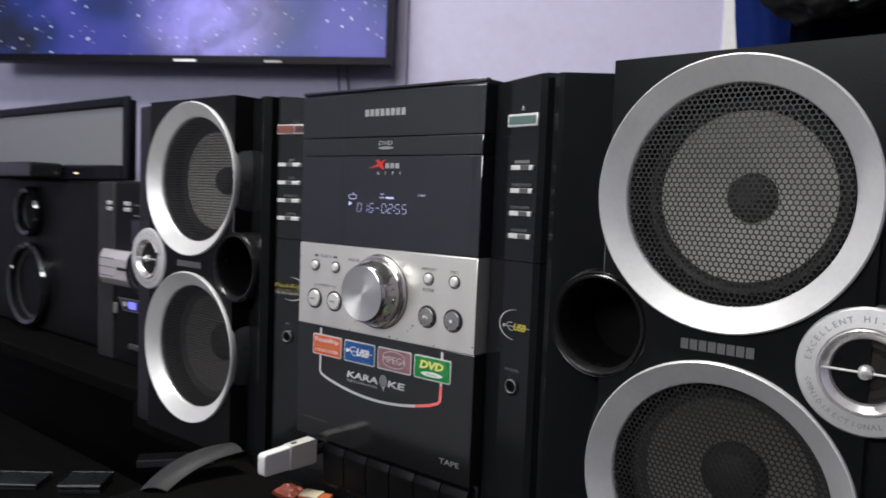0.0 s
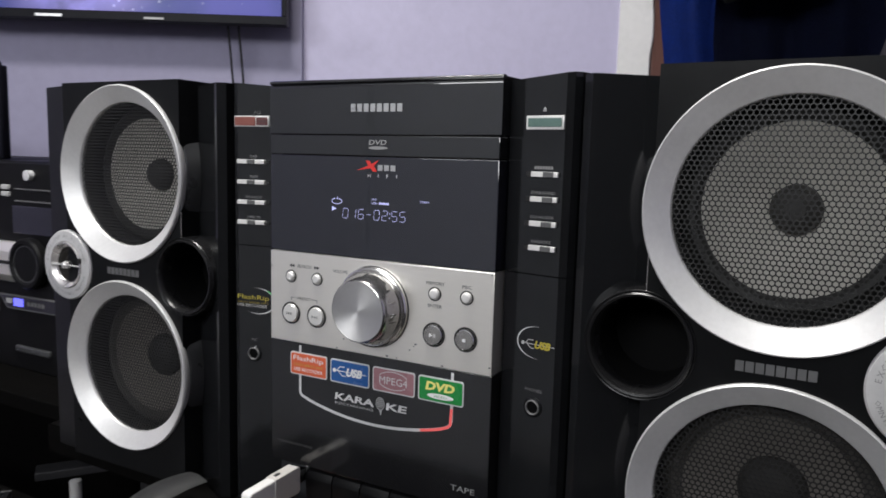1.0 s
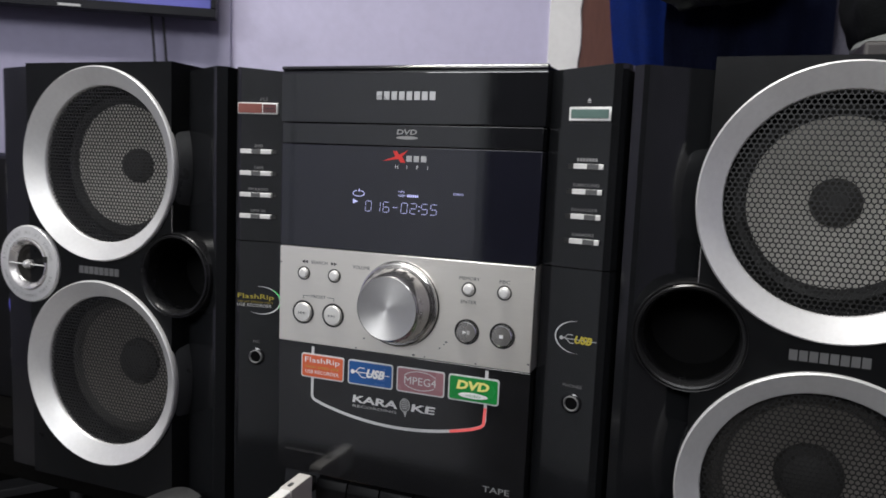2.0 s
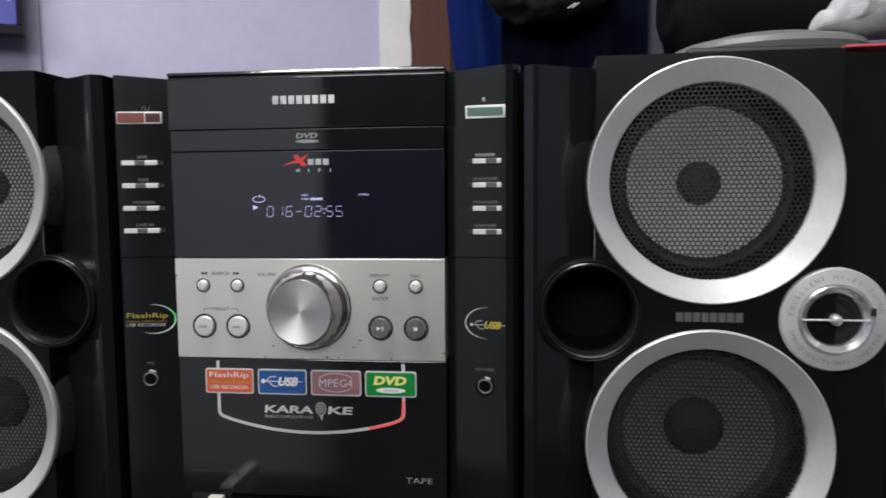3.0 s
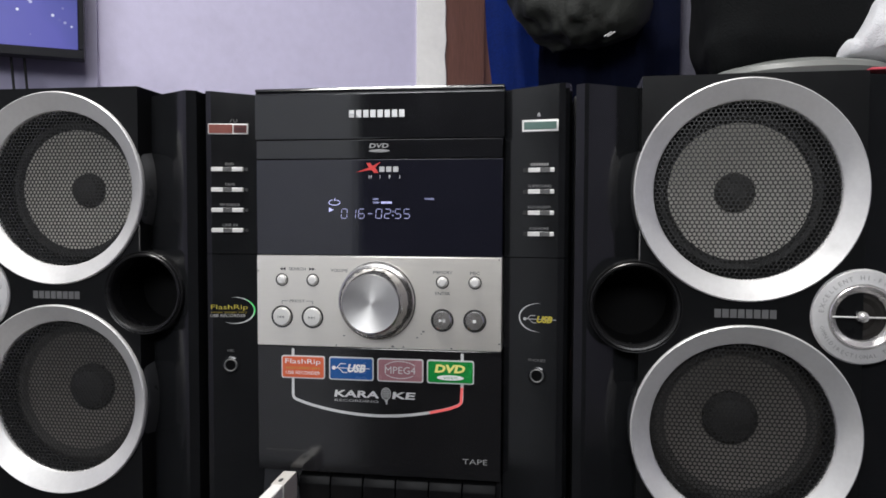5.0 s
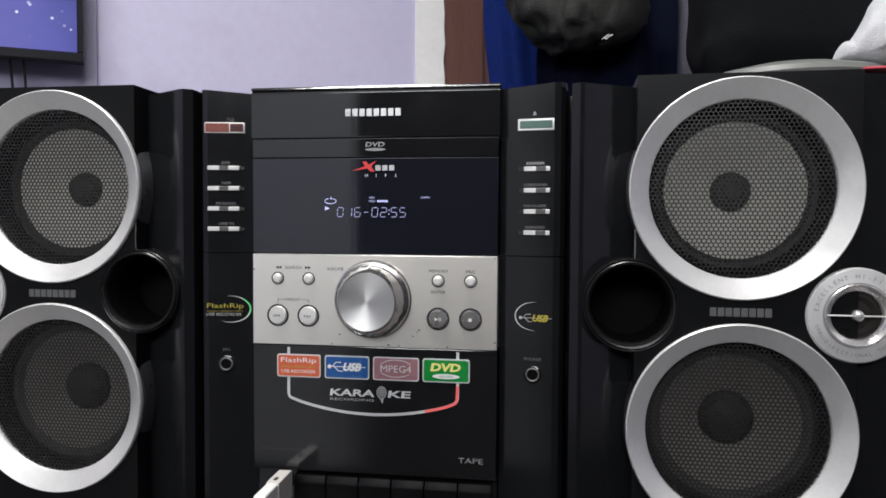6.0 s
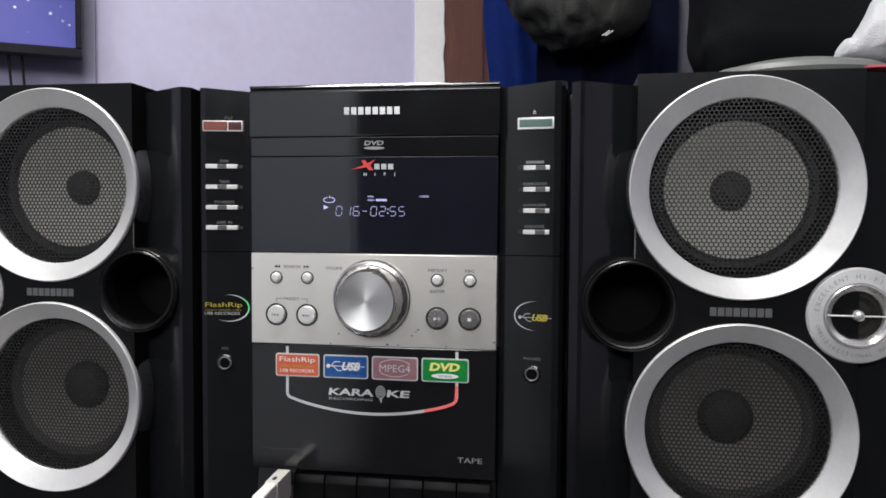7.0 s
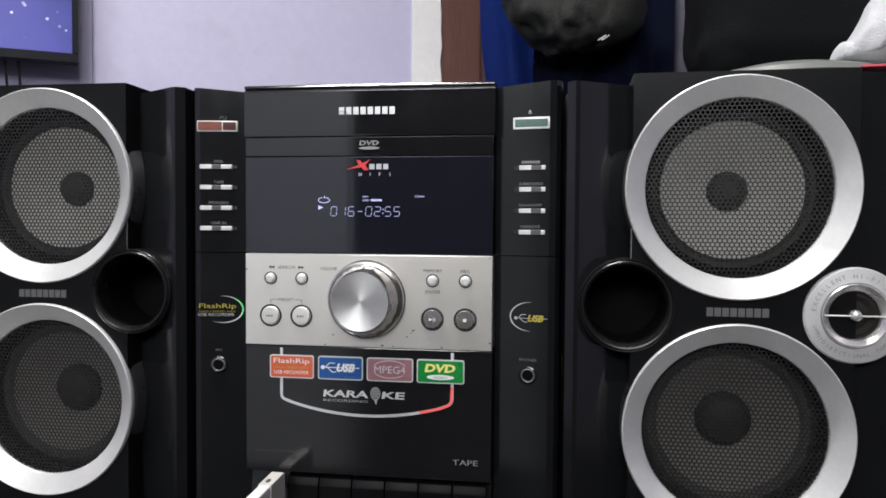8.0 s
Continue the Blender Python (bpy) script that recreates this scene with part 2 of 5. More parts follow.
def tv_picture():
    """A star-field picture on the lit television: violet to blue, with white specks."""
    m = bpy.data.materials.new("lit_television_picture")
    m.use_nodes = True
    n, l = m.node_tree.nodes, m.node_tree.links
    b = n["Principled BSDF"]
    b.inputs["Base Color"].default_value = (0.01, 0.01, 0.012, 1)
    b.inputs["Roughness"].default_value = 0.3
    b.inputs["Specular IOR Level"].default_value = 0.2
    tc = n.new("ShaderNodeTexCoord")
    big = n.new("ShaderNodeTexNoise")
    big.inputs["Scale"].default_value = 4.0
    l.new(tc.outputs["Object"], big.inputs["Vector"])
    ramp = n.new("ShaderNodeValToRGB")
    ramp.color_ramp.elements[0].position, ramp.color_ramp.elements[0].color = 0.36, (0.012, 0.018, 0.06, 1)
    ramp.color_ramp.elements[1].position, ramp.color_ramp.elements[1].color = 0.68, (0.10, 0.10, 0.62, 1)
    e = ramp.color_ramp.elements.new(0.5)
    e.color = (0.02, 0.05, 0.32, 1)
    l.new(big.outputs["Fac"], ramp.inputs["Fac"])
    vor = n.new("ShaderNodeTexVoronoi")
    vor.inputs["Scale"].default_value = 55.0
    l.new(tc.outputs["Object"], vor.inputs["Vector"])
    star = n.new("ShaderNodeMapRange")
    star.inputs["From Min"].default_value, star.inputs["From Max"].default_value = 0.13, 0.21
    star.inputs["To Min"].default_value, star.inputs["To Max"].default_value = 1.0, 0.0
    l.new(vor.outputs["Distance"], star.inputs["Value"])
    pick = n.new("ShaderNodeMath")
    pick.operation = "GREATER_THAN"
    pick.inputs[1].default_value = 0.42
    sep = n.new("ShaderNodeSeparateColor")
    l.new(vor.outputs["Color"], sep.inputs[0])
    l.new(sep.outputs[0], pick.inputs[0])
    mu = n.new("ShaderNodeMath")
    mu.operation = "MULTIPLY"
    l.new(star.outputs[0], mu.inputs[0])
    l.new(pick.outputs[0], mu.inputs[1])
    dim = n.new("ShaderNodeMath")
    dim.operation = "MULTIPLY"
    l.new(mu.outputs[0], dim.inputs[0])
    l.new(sep.outputs[1], dim.inputs[1])
    mix = n.new("ShaderNodeMix")
    mix.data_type = "RGBA"
    mix.inputs["B"].default_value = (1.3, 1.35, 1.6, 1)
    l.new(dim.outputs[0], mix.inputs["Factor"])
    l.new(ramp.outputs[0], mix.inputs["A"])
    dist = n.new("ShaderNodeVectorMath")
    dist.operation = "DISTANCE"
    dist.inputs[1].default_value = (-1.290, 0.715, 0.690)
    l.new(tc.outputs["Object"], dist.inputs[0])
    fade = n.new("ShaderNodeMapRange")
    fade.interpolation_type = "SMOOTHSTEP"
    fade.inputs["From Min"].default_value, fade.inputs["From Max"].default_value = 0.03, 0.26
    fade.inputs["To Min"].default_value, fade.inputs["To Max"].default_value = 1.0, 0.0
    l.new(dist.outputs["Value"], fade.inputs["Value"])
    wisp = n.new("ShaderNodeTexNoise")
    wisp.inputs["Scale"].default_value, wisp.inputs["Detail"].default_value, wisp.inputs["Distortion"].default_value = 9.0, 6, 1.2
    l.new(tc.outputs["Object"], wisp.inputs["Vector"])
    cloud = n.new("ShaderNodeMath")
    cloud.operation = "MULTIPLY"
    l.new(fade.outputs[0], cloud.inputs[0])
    l.new(wisp.outputs["Fac"], cloud.inputs[1])
    lit = n.new("ShaderNodeMix")
    lit.data_type = "RGBA"
    lit.inputs["B"].default_value = (0.9, 0.8, 2.2, 1)
    l.new(cloud.outputs[0], lit.inputs["Factor"])
    l.new(mix.outputs["Result"], lit.inputs["A"])
    l.new(lit.outputs["Result"], b.inputs["Emission Color"])
    b.inputs["Emission Strength"].default_value = 0.62
    return m


TVPIC = tv_picture()


def radial_metal(m):
    """Turned metal: gloss stretched round the axis."""
    n, l = m.node_tree.nodes, m.node_tree.links
    b = n["Principled BSDF"]
    t = n.new("ShaderNodeTangent")
    t.direction_type, t.axis = "RADIAL", "Y"
    b.inputs["Anisotropic"].default_value = 0.68
    b.inputs["Anisotropic Rotation"].default_value = 0.25
    l.new(t.outputs[0], b.inputs["Tangent"])


radial_metal(BRUSHED)
radial_metal(BUTTON)


# mesh helpers ---------------------------------------------------------------
def mesh_from(bm, name, material, smooth=True, crease=21):
    bmesh.ops.recalc_face_normals(bm, faces=bm.faces)
    me = bpy.data.meshes.new(name)
    bm.to_mesh(me)
    bm.free()
    me.materials.append(material)
    if smooth:
        for p in me.polygons:
            p.use_smooth = True
        me.set_sharp_from_angle(angle=radians(crease))
    return me


def part(name, bm, material, parent=None, label="", crease=21):
    ob = new(name, bm if isinstance(bm, bpy.types.Mesh) else mesh_from(bm, name, material, True, crease))
    if parent is not None:
        ob.parent = parent
        ob.matrix_parent_inverse = parent.matrix_world.inverted()
    if label:
        ob["label"] = label
    return ob


def empty(name, x, y, z, label, category, group="", kind=""):
    e = new(name)
    e.empty_display_size = 0.02
    e.location = (x, y, z)
    e.matrix_world = Matrix.Translation((x, y, z))
    return tagged(e, label, category, group, kind)


def box(x0, x1, y0, y1, z0, z1, bevel=0.0, seg=2, bm=None):
    bm = bm or bmesh.new()
    vs = bmesh.ops.create_cube(bm, size=1.0)["verts"]
    for v in vs:
        v.co = Vector(((x0 + x1) / 2 + v.co.x * (x1 - x0), (y0 + y1) / 2 + v.co.y * (y1 - y0), (z0 + z1) / 2 + v.co.z * (z1 - z0)))
    if bevel:
        edges = list({e for v in vs for e in v.link_edges})
        bmesh.ops.bevel(bm, geom=edges, offset=bevel, segments=seg, profile=0.5, affect="EDGES")
    return bm


def prism_z(points, z0, z1, bevel=0.0, tops=None):
    """A plan outline (x, y) raised from z0 to z1; tops: heights of the upper corners."""
    bm = bmesh.new()
    lo = [bm.verts.new((x, y, z0)) for x, y in points]
    hi = [bm.verts.new((x, y, tops[i] if tops else z1)) for i, (x, y) in enumerate(points)]
    k = len(points)
    bm.faces.new(lo[::-1])
    bm.faces.new(hi)
    for i in range(k):
        bm.faces.new((lo[i], lo[(i + 1) % k], hi[(i + 1) % k], hi[i]))
    if bevel:
        bmesh.ops.bevel(bm, geom=list(bm.edges), offset=bevel, segments=2, profile=0.5, affect="EDGES")
    return bm


def prism_x(points, x0, x1, bevel=0.0):
    """A side outline (y, z) drawn out from x0 to x1."""
    bm = bmesh.new()
    lo = [bm.verts.new((x0, y, z)) for y, z in points]
    hi = [bm.verts.new((x1, y, z)) for y, z in points]
    k = len(points)
    bm.faces.new(lo)
    bm.faces.new(hi[::-1])
    for i in range(k):
        bm.faces.new((lo[i], hi[i], hi[(i + 1) % k], lo[(i + 1) % k]))
    if bevel:
        bmesh.ops.bevel(bm, geom=list(bm.edges), offset=bevel, segments=2, profile=0.5, affect="EDGES")
    return bm


def lathe_y(cx, cz, profile, seg=72, closed=False, bm=None):
    """Turns a profile of (radius, y) round an axis along y."""
    bm = bm or bmesh.new()
    rings = []
    for r, y in profile:
        if r <= 1e-6:
            rings.append([bm.verts.new((cx, y, cz))])
        else:
            rings.append([bm.verts.new((cx + r * math.cos(2 * math.pi * i / seg), y, cz + r * math.sin(2 * math.pi * i / seg))) for i in range(seg)])
    pairs = list(zip(rings, rings[1:])) + ([(rings[-1], rings[0])] if closed else [])
    for a, b in pairs:
        for i in range(seg):
            j = (i + 1) % seg
            if len(a) == 1 and len(b) == 1:
                continue
            if len(a) == 1:
                bm.faces.new((a[0], b[i], b[j]))
            elif len(b) == 1:
                bm.faces.new((a[i], a[j], b[0]))
            else:
                bm.faces.new((a[i], a[j], b[j], b[i]))
    return bm


def lathe_z(cx, cy, profile, seg=64, bm=None, sx=1.0, sy=1.0):
    bm = lathe_y(0, 0, profile, seg, bm=bm)
    for v in bm.verts:
        v.co = Vector((cx + v.co.x * sx, cy + v.co.z * sy, v.co.y))
    return bm


def slab(points, y, depth):
    """A flat outline (x, z) facing the front at y, with a thin depth behind it."""
    bm = bmesh.new()
    f = [bm.verts.new((x, y, z)) for x, z in points]
    b = [bm.verts.new((x, y + depth, z)) for x, z in points]
    k = len(points)
    bm.faces.new(f)
    bm.faces.new(b[::-1])
    for i in range(k):
        bm.faces.new((f[i], b[i], b[(i + 1) % k], f[(i + 1) % k]))
    return bm


def round_rect(x0, x1, z0, z1, r, n=5):
    pts = []
    for cx, cz, a0 in ((x1 - r, z1 - r, 0), (x0 + r, z1 - r, 90), (x0 + r, z0 + r, 180), (x1 - r, z0 + r, 270)):
        for i in range(n + 1):
            a = radians(a0 + 90 * i / n)
            pts.append((cx + r * math.cos(a), cz + r * math.sin(a)))
    return pts


def ribbon(points, width, y, depth=0.0003, taper=False, closed=False):
    """A band of even width along points (x, z), facing the front."""
    bm = bmesh.new()
    k = len(points)
    left, right = [], []
    for i, (x, z) in enumerate(points):
        a = points[(i - 1) % k] if closed or i else points[0]
        c = points[(i + 1) % k] if closed or i < k - 1 else points[-1]
        d = Vector((c[0] - a[0], c[1] - a[1])).normalized()
        w = width / 2 * (math.sin(math.pi * (i + 0.5) / k) if taper else 1)
        left.append(bm.verts.new((x - d.y * w, y, z + d.x * w)))
        right.append(bm.verts.new((x + d.y * w, y, z - d.x * w)))
    for i in range(k if closed else k - 1):
        j = (i + 1) % k
        bm.faces.new((left[i], left[j], right[j], right[i]))
    return bm


def tube(points, r, seg=8):
    """A round cord through points."""
    bm = bmesh.new()
    rings = []
    pts = [Vector(p) for p in points]
    for i, p in enumerate(pts):
        d = (pts[min(i + 1, len(pts) - 1)] - pts[max(i - 1, 0)]).normalized()
        u = d.orthogonal().normalized() if abs(d.z) > 0.9 else d.cross(Vector((0, 0, 1))).normalized()
        w = d.cross(u)
        rings.append([bm.verts.new(p + r * (math.cos(2 * math.pi * k / seg) * u + math.sin(2 * math.pi * k / seg) * w)) for k in range(seg)])
    for a, b in zip(rings, rings[1:]):
        for k in range(seg):
            bm.faces.new((a[k], a[(k + 1) % seg], b[(k + 1) % seg], b[k]))
    bm.faces.new(rings[0])
    bm.faces.new(rings[-1][::-1])
    return bm


def lettering(text, x, z, height, y, material, parent, name="lettering", width=None, align="CENTER", shear=0.0, bold=0.0):
    """A printed word: built-in font, centred on (x, z), facing the front."""
    c = bpy.data.curves.new(name, "FONT")
    c.body, c.size, c.offset, c.resolution_u = text, 1.0, bold, 2
    tmp = bpy.data.objects.new(name, c)
    me = bpy.data.meshes.new_from_object(tmp)
    bpy.data.objects.remove(tmp)
    co = np.array([v.co[:] for v in me.vertices])
    lo, hi = co.min(0), co.max(0)
    s = height / (hi[1] - lo[1])
    sx = width / (hi[0] - lo[0]) if width else s
    ax = {"CENTER": (lo[0] + hi[0]) / 2, "LEFT": lo[0], "RIGHT": hi[0]}[align]
    for v in me.vertices:
        u, w = v.co.x - ax, v.co.y - (lo[1] + hi[1]) / 2
        v.co = Vector((x + u * sx + w * s * shear, y, z + w * s))
    me.name = name
    me.materials.clear()
    me.materials.append(material)
    return part(name, me, None, parent)


def bars(x0, x1, z, height, count, y, material, parent, name="print_bar", gap=0.22):
    """A row of plain blocks in place of a brand name."""
    step = (x1 - x0) / count
    bm = bmesh.new()
    for i in range(count):
        a = x0 + i * step
        box(a, a + step * (1 - gap), y, y + 0.0002, z - height / 2, z + height / 2, bm=bm)
    return part(name, bm, material, parent)


def cut_round(ob, x, z, r, y0, y1):
    """Bores a round hole along y through ob."""
    bore = new("bore", mesh_from(lathe_y(x, z, [(0, y0), (r, y0), (r, y1), (0, y1)], 64), "bore", HOLE))
    mod = ob.modifiers.new("bore", "BOOLEAN")
    mod.operation, mod.object, mod.solver = "DIFFERENCE", bore, "EXACT"
    bpy.context.view_layer.update()
    me = bpy.data.meshes.new_from_object(ob.evaluated_get(bpy.context.evaluated_depsgraph_get()))
    ob.modifiers.clear()
    me.materials.clear()
    me.materials.append(ob.data.materials[0])
    for p in me.polygons:
        p.material_index, p.use_smooth = 0, False
    ob.data = me
    bpy.data.objects.remove(bore)


# the room -------------------------------------------------------------------
def structure(name, bm, material, label, category):
    return tagged(part(name, bm, material), label, category, kind="structure")


structure("floor", box(-3.0, 2.8, -2.9, 4.2, -0.85, -0.75), FLOORM, "pale tiled floor of the room", "floor")
structure("ceiling", box(-3.0, 2.8, -2.9, 4.2, 1.92, 2.0), CEILM, "white painted ceiling", "ceiling")
structure("wall_west", box(-3.0, -2.9, -2.9, 0.6, -0.75, 1.92), WALL, "lavender painted side wall", "wall")
structure("wall_east", box(2.7, 2.8, -2.9, 4.2, -0.75, 1.92), WALL, "lavender painted side wall", "wall")
structure("wall_south_1", box(-2.9, WIN_X0, -2.9, -2.8, -0.75, 1.92), WHITEWALL, "off-white rear wall", "wall")
structure("wall_south_2", box(WIN_X1, 2.7, -2.9, -2.8, -0.75, 1.92), WHITEWALL, "off-white rear wall", "wall")
structure("wall_south_3", box(WIN_X0, WIN_X1, -2.9, -2.8, -0.75, WIN_Z0), WHITEWALL, "off-white rear wall under the added opening", "wall")
structure("wall_south_4", box(WIN_X0, WIN_X1, -2.9, -2.8, WIN_Z1, 1.92), WHITEWALL, "off-white rear wall over the added opening", "wall")
# Unseen frame, added to hold the soft light
added_window_1 = tagged(new("added_window_1"), "added white window frame around the soft light behind the viewer", "window", kind="structure")
for wx0, wx1, wz0, wz1 in ((WIN_X0, WIN_X0 + 0.04, WIN_Z0, WIN_Z1), (WIN_X1 - 0.04, WIN_X1, WIN_Z0, WIN_Z1), (WIN_X0 + 0.04, WIN_X1 - 0.04, WIN_Z0, WIN_Z0 + 0.04), (WIN_X0 + 0.04, WIN_X1 - 0.04, WIN_Z1 - 0.04, WIN_Z1)):
    part("window_frame", box(wx0, wx1, -2.875, -2.835, wz0, wz1, 0.002), TRIMM, added_window_1)
# the long wall runs askew to the stereo
WALL_AT = Matrix.Translation((-0.947, 1.055, 0)) @ Matrix.Rotation(math.atan2(0.47, 0.691), 4, "Z")


def on_wall(bm):
    """Local x runs along the wall, local y into it; y = 0 is its face."""
    bm.transform(WALL_AT)
    return bm


JAMB0, JAMB1, DOOR1 = 0.836, 0.926, 1.70
structure("wall_north_1", on_wall(box(-0.10, JAMB0, 0.0, 0.12, -0.75, 1.92)), WALL, "scuffed lavender wall beside the door", "wall")
structure("wall_north_2", on_wall(box(DOOR1 + 0.02, 5.0, 0.0, 0.12, -0.75, 1.92)), WALL, "lavender wall beyond the door", "wall")
structure("wall_north_3", on_wall(box(JAMB1, DOOR1 + 0.02, 0.0, 0.12, 1.32, 1.92)), WALL, "lavender wall over the door", "wall")


def door_jamb():
    """White painted plaster edge with an uneven border."""
    bm = bmesh.new()
    n = 60
    rnd = random.Random(5)
    rows = []
    for i in range(n):
        z = -0.75 + 2.67 * i / (n - 1)
        xr = JAMB1 + rnd.uniform(-0.004, 0.004)
        rows.append([bm.verts.new(c) for c in ((JAMB0, 0.12, z), (JAMB0, -0.006, z), (xr - 0.004, -0.006, z), (xr, -0.002, z), (xr, 0.12, z))])
    for r0, r1 in zip(rows, rows[1:]):
        for k in range(4):
            bm.faces.new((r0[k], r0[k + 1], r1[k + 1], r1[k]))
    return on_wall(bm)


structure("trim", door_jamb(), TRIMM, "white painted plaster edge beside the door", "door trim")
door = tagged(part("door_1", on_wall(box(JAMB1 + 0.005, DOOR1, 0.035, 0.075, -0.74, 1.31, 0.003)), DOORM), "red-brown stained wooden door, closed", "door", kind="structure")
part("door_frame", on_wall(box(JAMB1 + 0.006, JAMB1 + 0.135, 0.010, 0.035, -0.74, 1.318, 0.004)), DOORM, door)
part("door_frame", on_wall(box(DOOR1 - 0.08, DOOR1 + 0.015, 0.010, 0.035, -0.74, 1.318, 0.004)), DOORM, door)

table = empty("table", 0, 0.1, -0.75, "dark wooden table under the stereo", "table")
part("tabletop", prism_z([(-0.185, -0.16), (0.82, -0.16), (0.82, 0.62), (-0.42, 0.62), (-0.42, 0.035), (-0.185, 0.035)], -0.03, -0.0005, 0.002), TABLEM, table)
for lx, ly in ((-0.25, 0.30), (-0.36, 0.55), (0.74, -0.10), (0.74, 0.55)):
    part("leg", box(lx - 0.03, lx + 0.03, ly - 0.03, ly + 0.03, -0.75, -0.03, 0.003), TABLEM, table)

# Unseen dark block added so the glossy front reflects dark on its right
wardrobe = empty("cupboard", 0.5, -2.1, -0.75, "unseen dark cupboard added for the stereo's reflections", "cupboard")
part("body", box(-0.44, 1.5, -2.3, -1.63, -0.75, 0.80, 0.005), WARDROBE, wardrobe)
for wx in (-0.43, 0.22, 0.87):
    wd = part("door", box(wx, wx + 0.62, -1.628, -1.605, -0.70, 0.78, 0.004), WARDROBE, wardrobe)
    part("handle", box(wx + 0.56, wx + 0.575, -1.604, -1.58, 0.1, 0.3, 0.003), CHROME, wd)

# Unseen white block added to brighten the reflection on the front's left
white_reflector = empty("wardrobe", -1.05, -2.0, -0.75, "unseen white wardrobe added to brighten the stereo's reflections", "wardrobe")
part("body", box(-2.39, -0.46, -2.3, -1.66, -0.75, 0.82, 0.005), REFLECTOR_WHITE, white_reflector)
for wx in (-2.38, -1.74, -1.10):
    wd = part("door", box(wx, wx + 0.63, -1.658, -1.635, -0.72, 0.80, 0.004), REFLECTOR_WHITE, white_reflector)
    part("handle", box(wx + 0.57, wx + 0.585, -1.634, -1.61, -0.35, -0.15, 0.003), CHROME, wd)

lamp = empty("ceiling_lamp", LAMP[0], LAMP[1], 1.92, "white fluorescent ceiling lamp, switched on", "lamp")
part("body", box(LAMP[0] - 0.33, LAMP[0] + 0.33, LAMP[1] - 0.04, LAMP[1] + 0.04, 1.86, 1.919, 0.006), USB_WHITE, lamp)
part("tube", tube([(LAMP[0] - 0.3, LAMP[1], 1.842), (LAMP[0] + 0.3, LAMP[1], 1.842)], 0.013, 16), glow("lit_tube", (1, 0.97, 0.93), 6.0), lamp)


# loudspeakers ---------------------------------------------------------------
def hex_grille(radius, pitch, y, thick):
    """A round sheet of steel with hexagonal holes."""
    bm = bmesh.new()
    out, inn = pitch / math.sqrt(3), pitch / math.sqrt(3) * 0.76
    rows = int(radius / (pitch * 0.866)) + 1
    cache = {}

    def vert(x, z, yy):
        key = (round(x * 2e5), round(z * 2e5), yy)
        if key not in cache:
            cache[key] = bm.verts.new((x, yy, z))
        return cache[key]

    for r in range(-rows, rows + 1):
        for c in range(-rows - 2, rows + 3):
            cx, cz = (c + 0.5 * (r % 2)) * pitch, r * pitch * 0.866
            if math.hypot(cx, cz) > radius - pitch * 0.5:
                continue
            ang = [radians(30 + 60 * k) for k in range(6)]
            o = [(cx + out * math.cos(a), cz + out * math.sin(a)) for a in ang]
            i = [(cx + inn * math.cos(a), cz + inn * math.sin(a)) for a in ang]
            of = [vert(x, z, y) for x, z in o]
            nf = [bm.verts.new((x, y, z)) for x, z in i]
            nb = [bm.verts.new((x, y + thick, z)) for x, z in i]
            for k in range(6):
                j = (k + 1) % 6
                bm.faces.new((of[k], of[j], nf[j], nf[k]))
                bm.faces.new((nf[k], nf[j], nb[j], nb[k]))
    me = bpy.data.meshes.new("grille")
    bm.to_mesh(me)
    bm.free()
    me.materials.append(GRILLE)
    return me


GRILLE_MESH = hex_grille(0.0612, 0.0031, 0.0, 0.0005)


def woofer(sp, cx, cz, low):
    ring = part("woofer_ring", lathe_y(cx, cz, [
        (0.0723, 0.004), (0.0738, 0.001), (0.0741, -0.0014), (0.0738, -0.0028), (0.0730, -0.0036),
        (0.0606, 0.0056), (0.0600, 0.0070), (0.0600, 0.010), (0.0722, 0.010)], 96, True), SILVER, sp, "wide silver bevelled ring")
    part("ring_housing", lathe_y(cx, cz, [(0.0712, 0.003), (0.0732, 0.0045), (0.0740, 0.008), (0.0752, 0.030), (0.0755, 0.040), (0.0600, 0.040), (0.0600, 0.010)], 72), HOUSING, sp)
    g = part("grille", GRILLE_MESH, None, sp, "black steel grille with hexagonal holes")
    g.matrix_basis = sp.matrix_world.inverted() @ Matrix.Translation((cx, 0.0075, cz))
    g.matrix_parent_inverse = Matrix.Identity(4)
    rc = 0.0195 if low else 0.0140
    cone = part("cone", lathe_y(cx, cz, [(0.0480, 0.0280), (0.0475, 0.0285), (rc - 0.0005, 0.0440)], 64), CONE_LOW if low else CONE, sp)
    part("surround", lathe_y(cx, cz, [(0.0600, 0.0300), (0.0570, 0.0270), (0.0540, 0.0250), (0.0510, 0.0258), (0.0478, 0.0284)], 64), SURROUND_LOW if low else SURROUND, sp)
    part("dust_cap", lathe_y(cx, cz, [(rc, 0.0440), (rc * 0.97, 0.0400), (rc * 0.75, 0.0350), (rc * 0.4, 0.0322), (0, 0.0315)], 40), CAPM, cone)
    part("basket", lathe_y(cx, cz, [(0.0605, 0.012), (0.0603, 0.030), (0.050, 0.060), (0.0, 0.060)], 48), HOLE, sp)


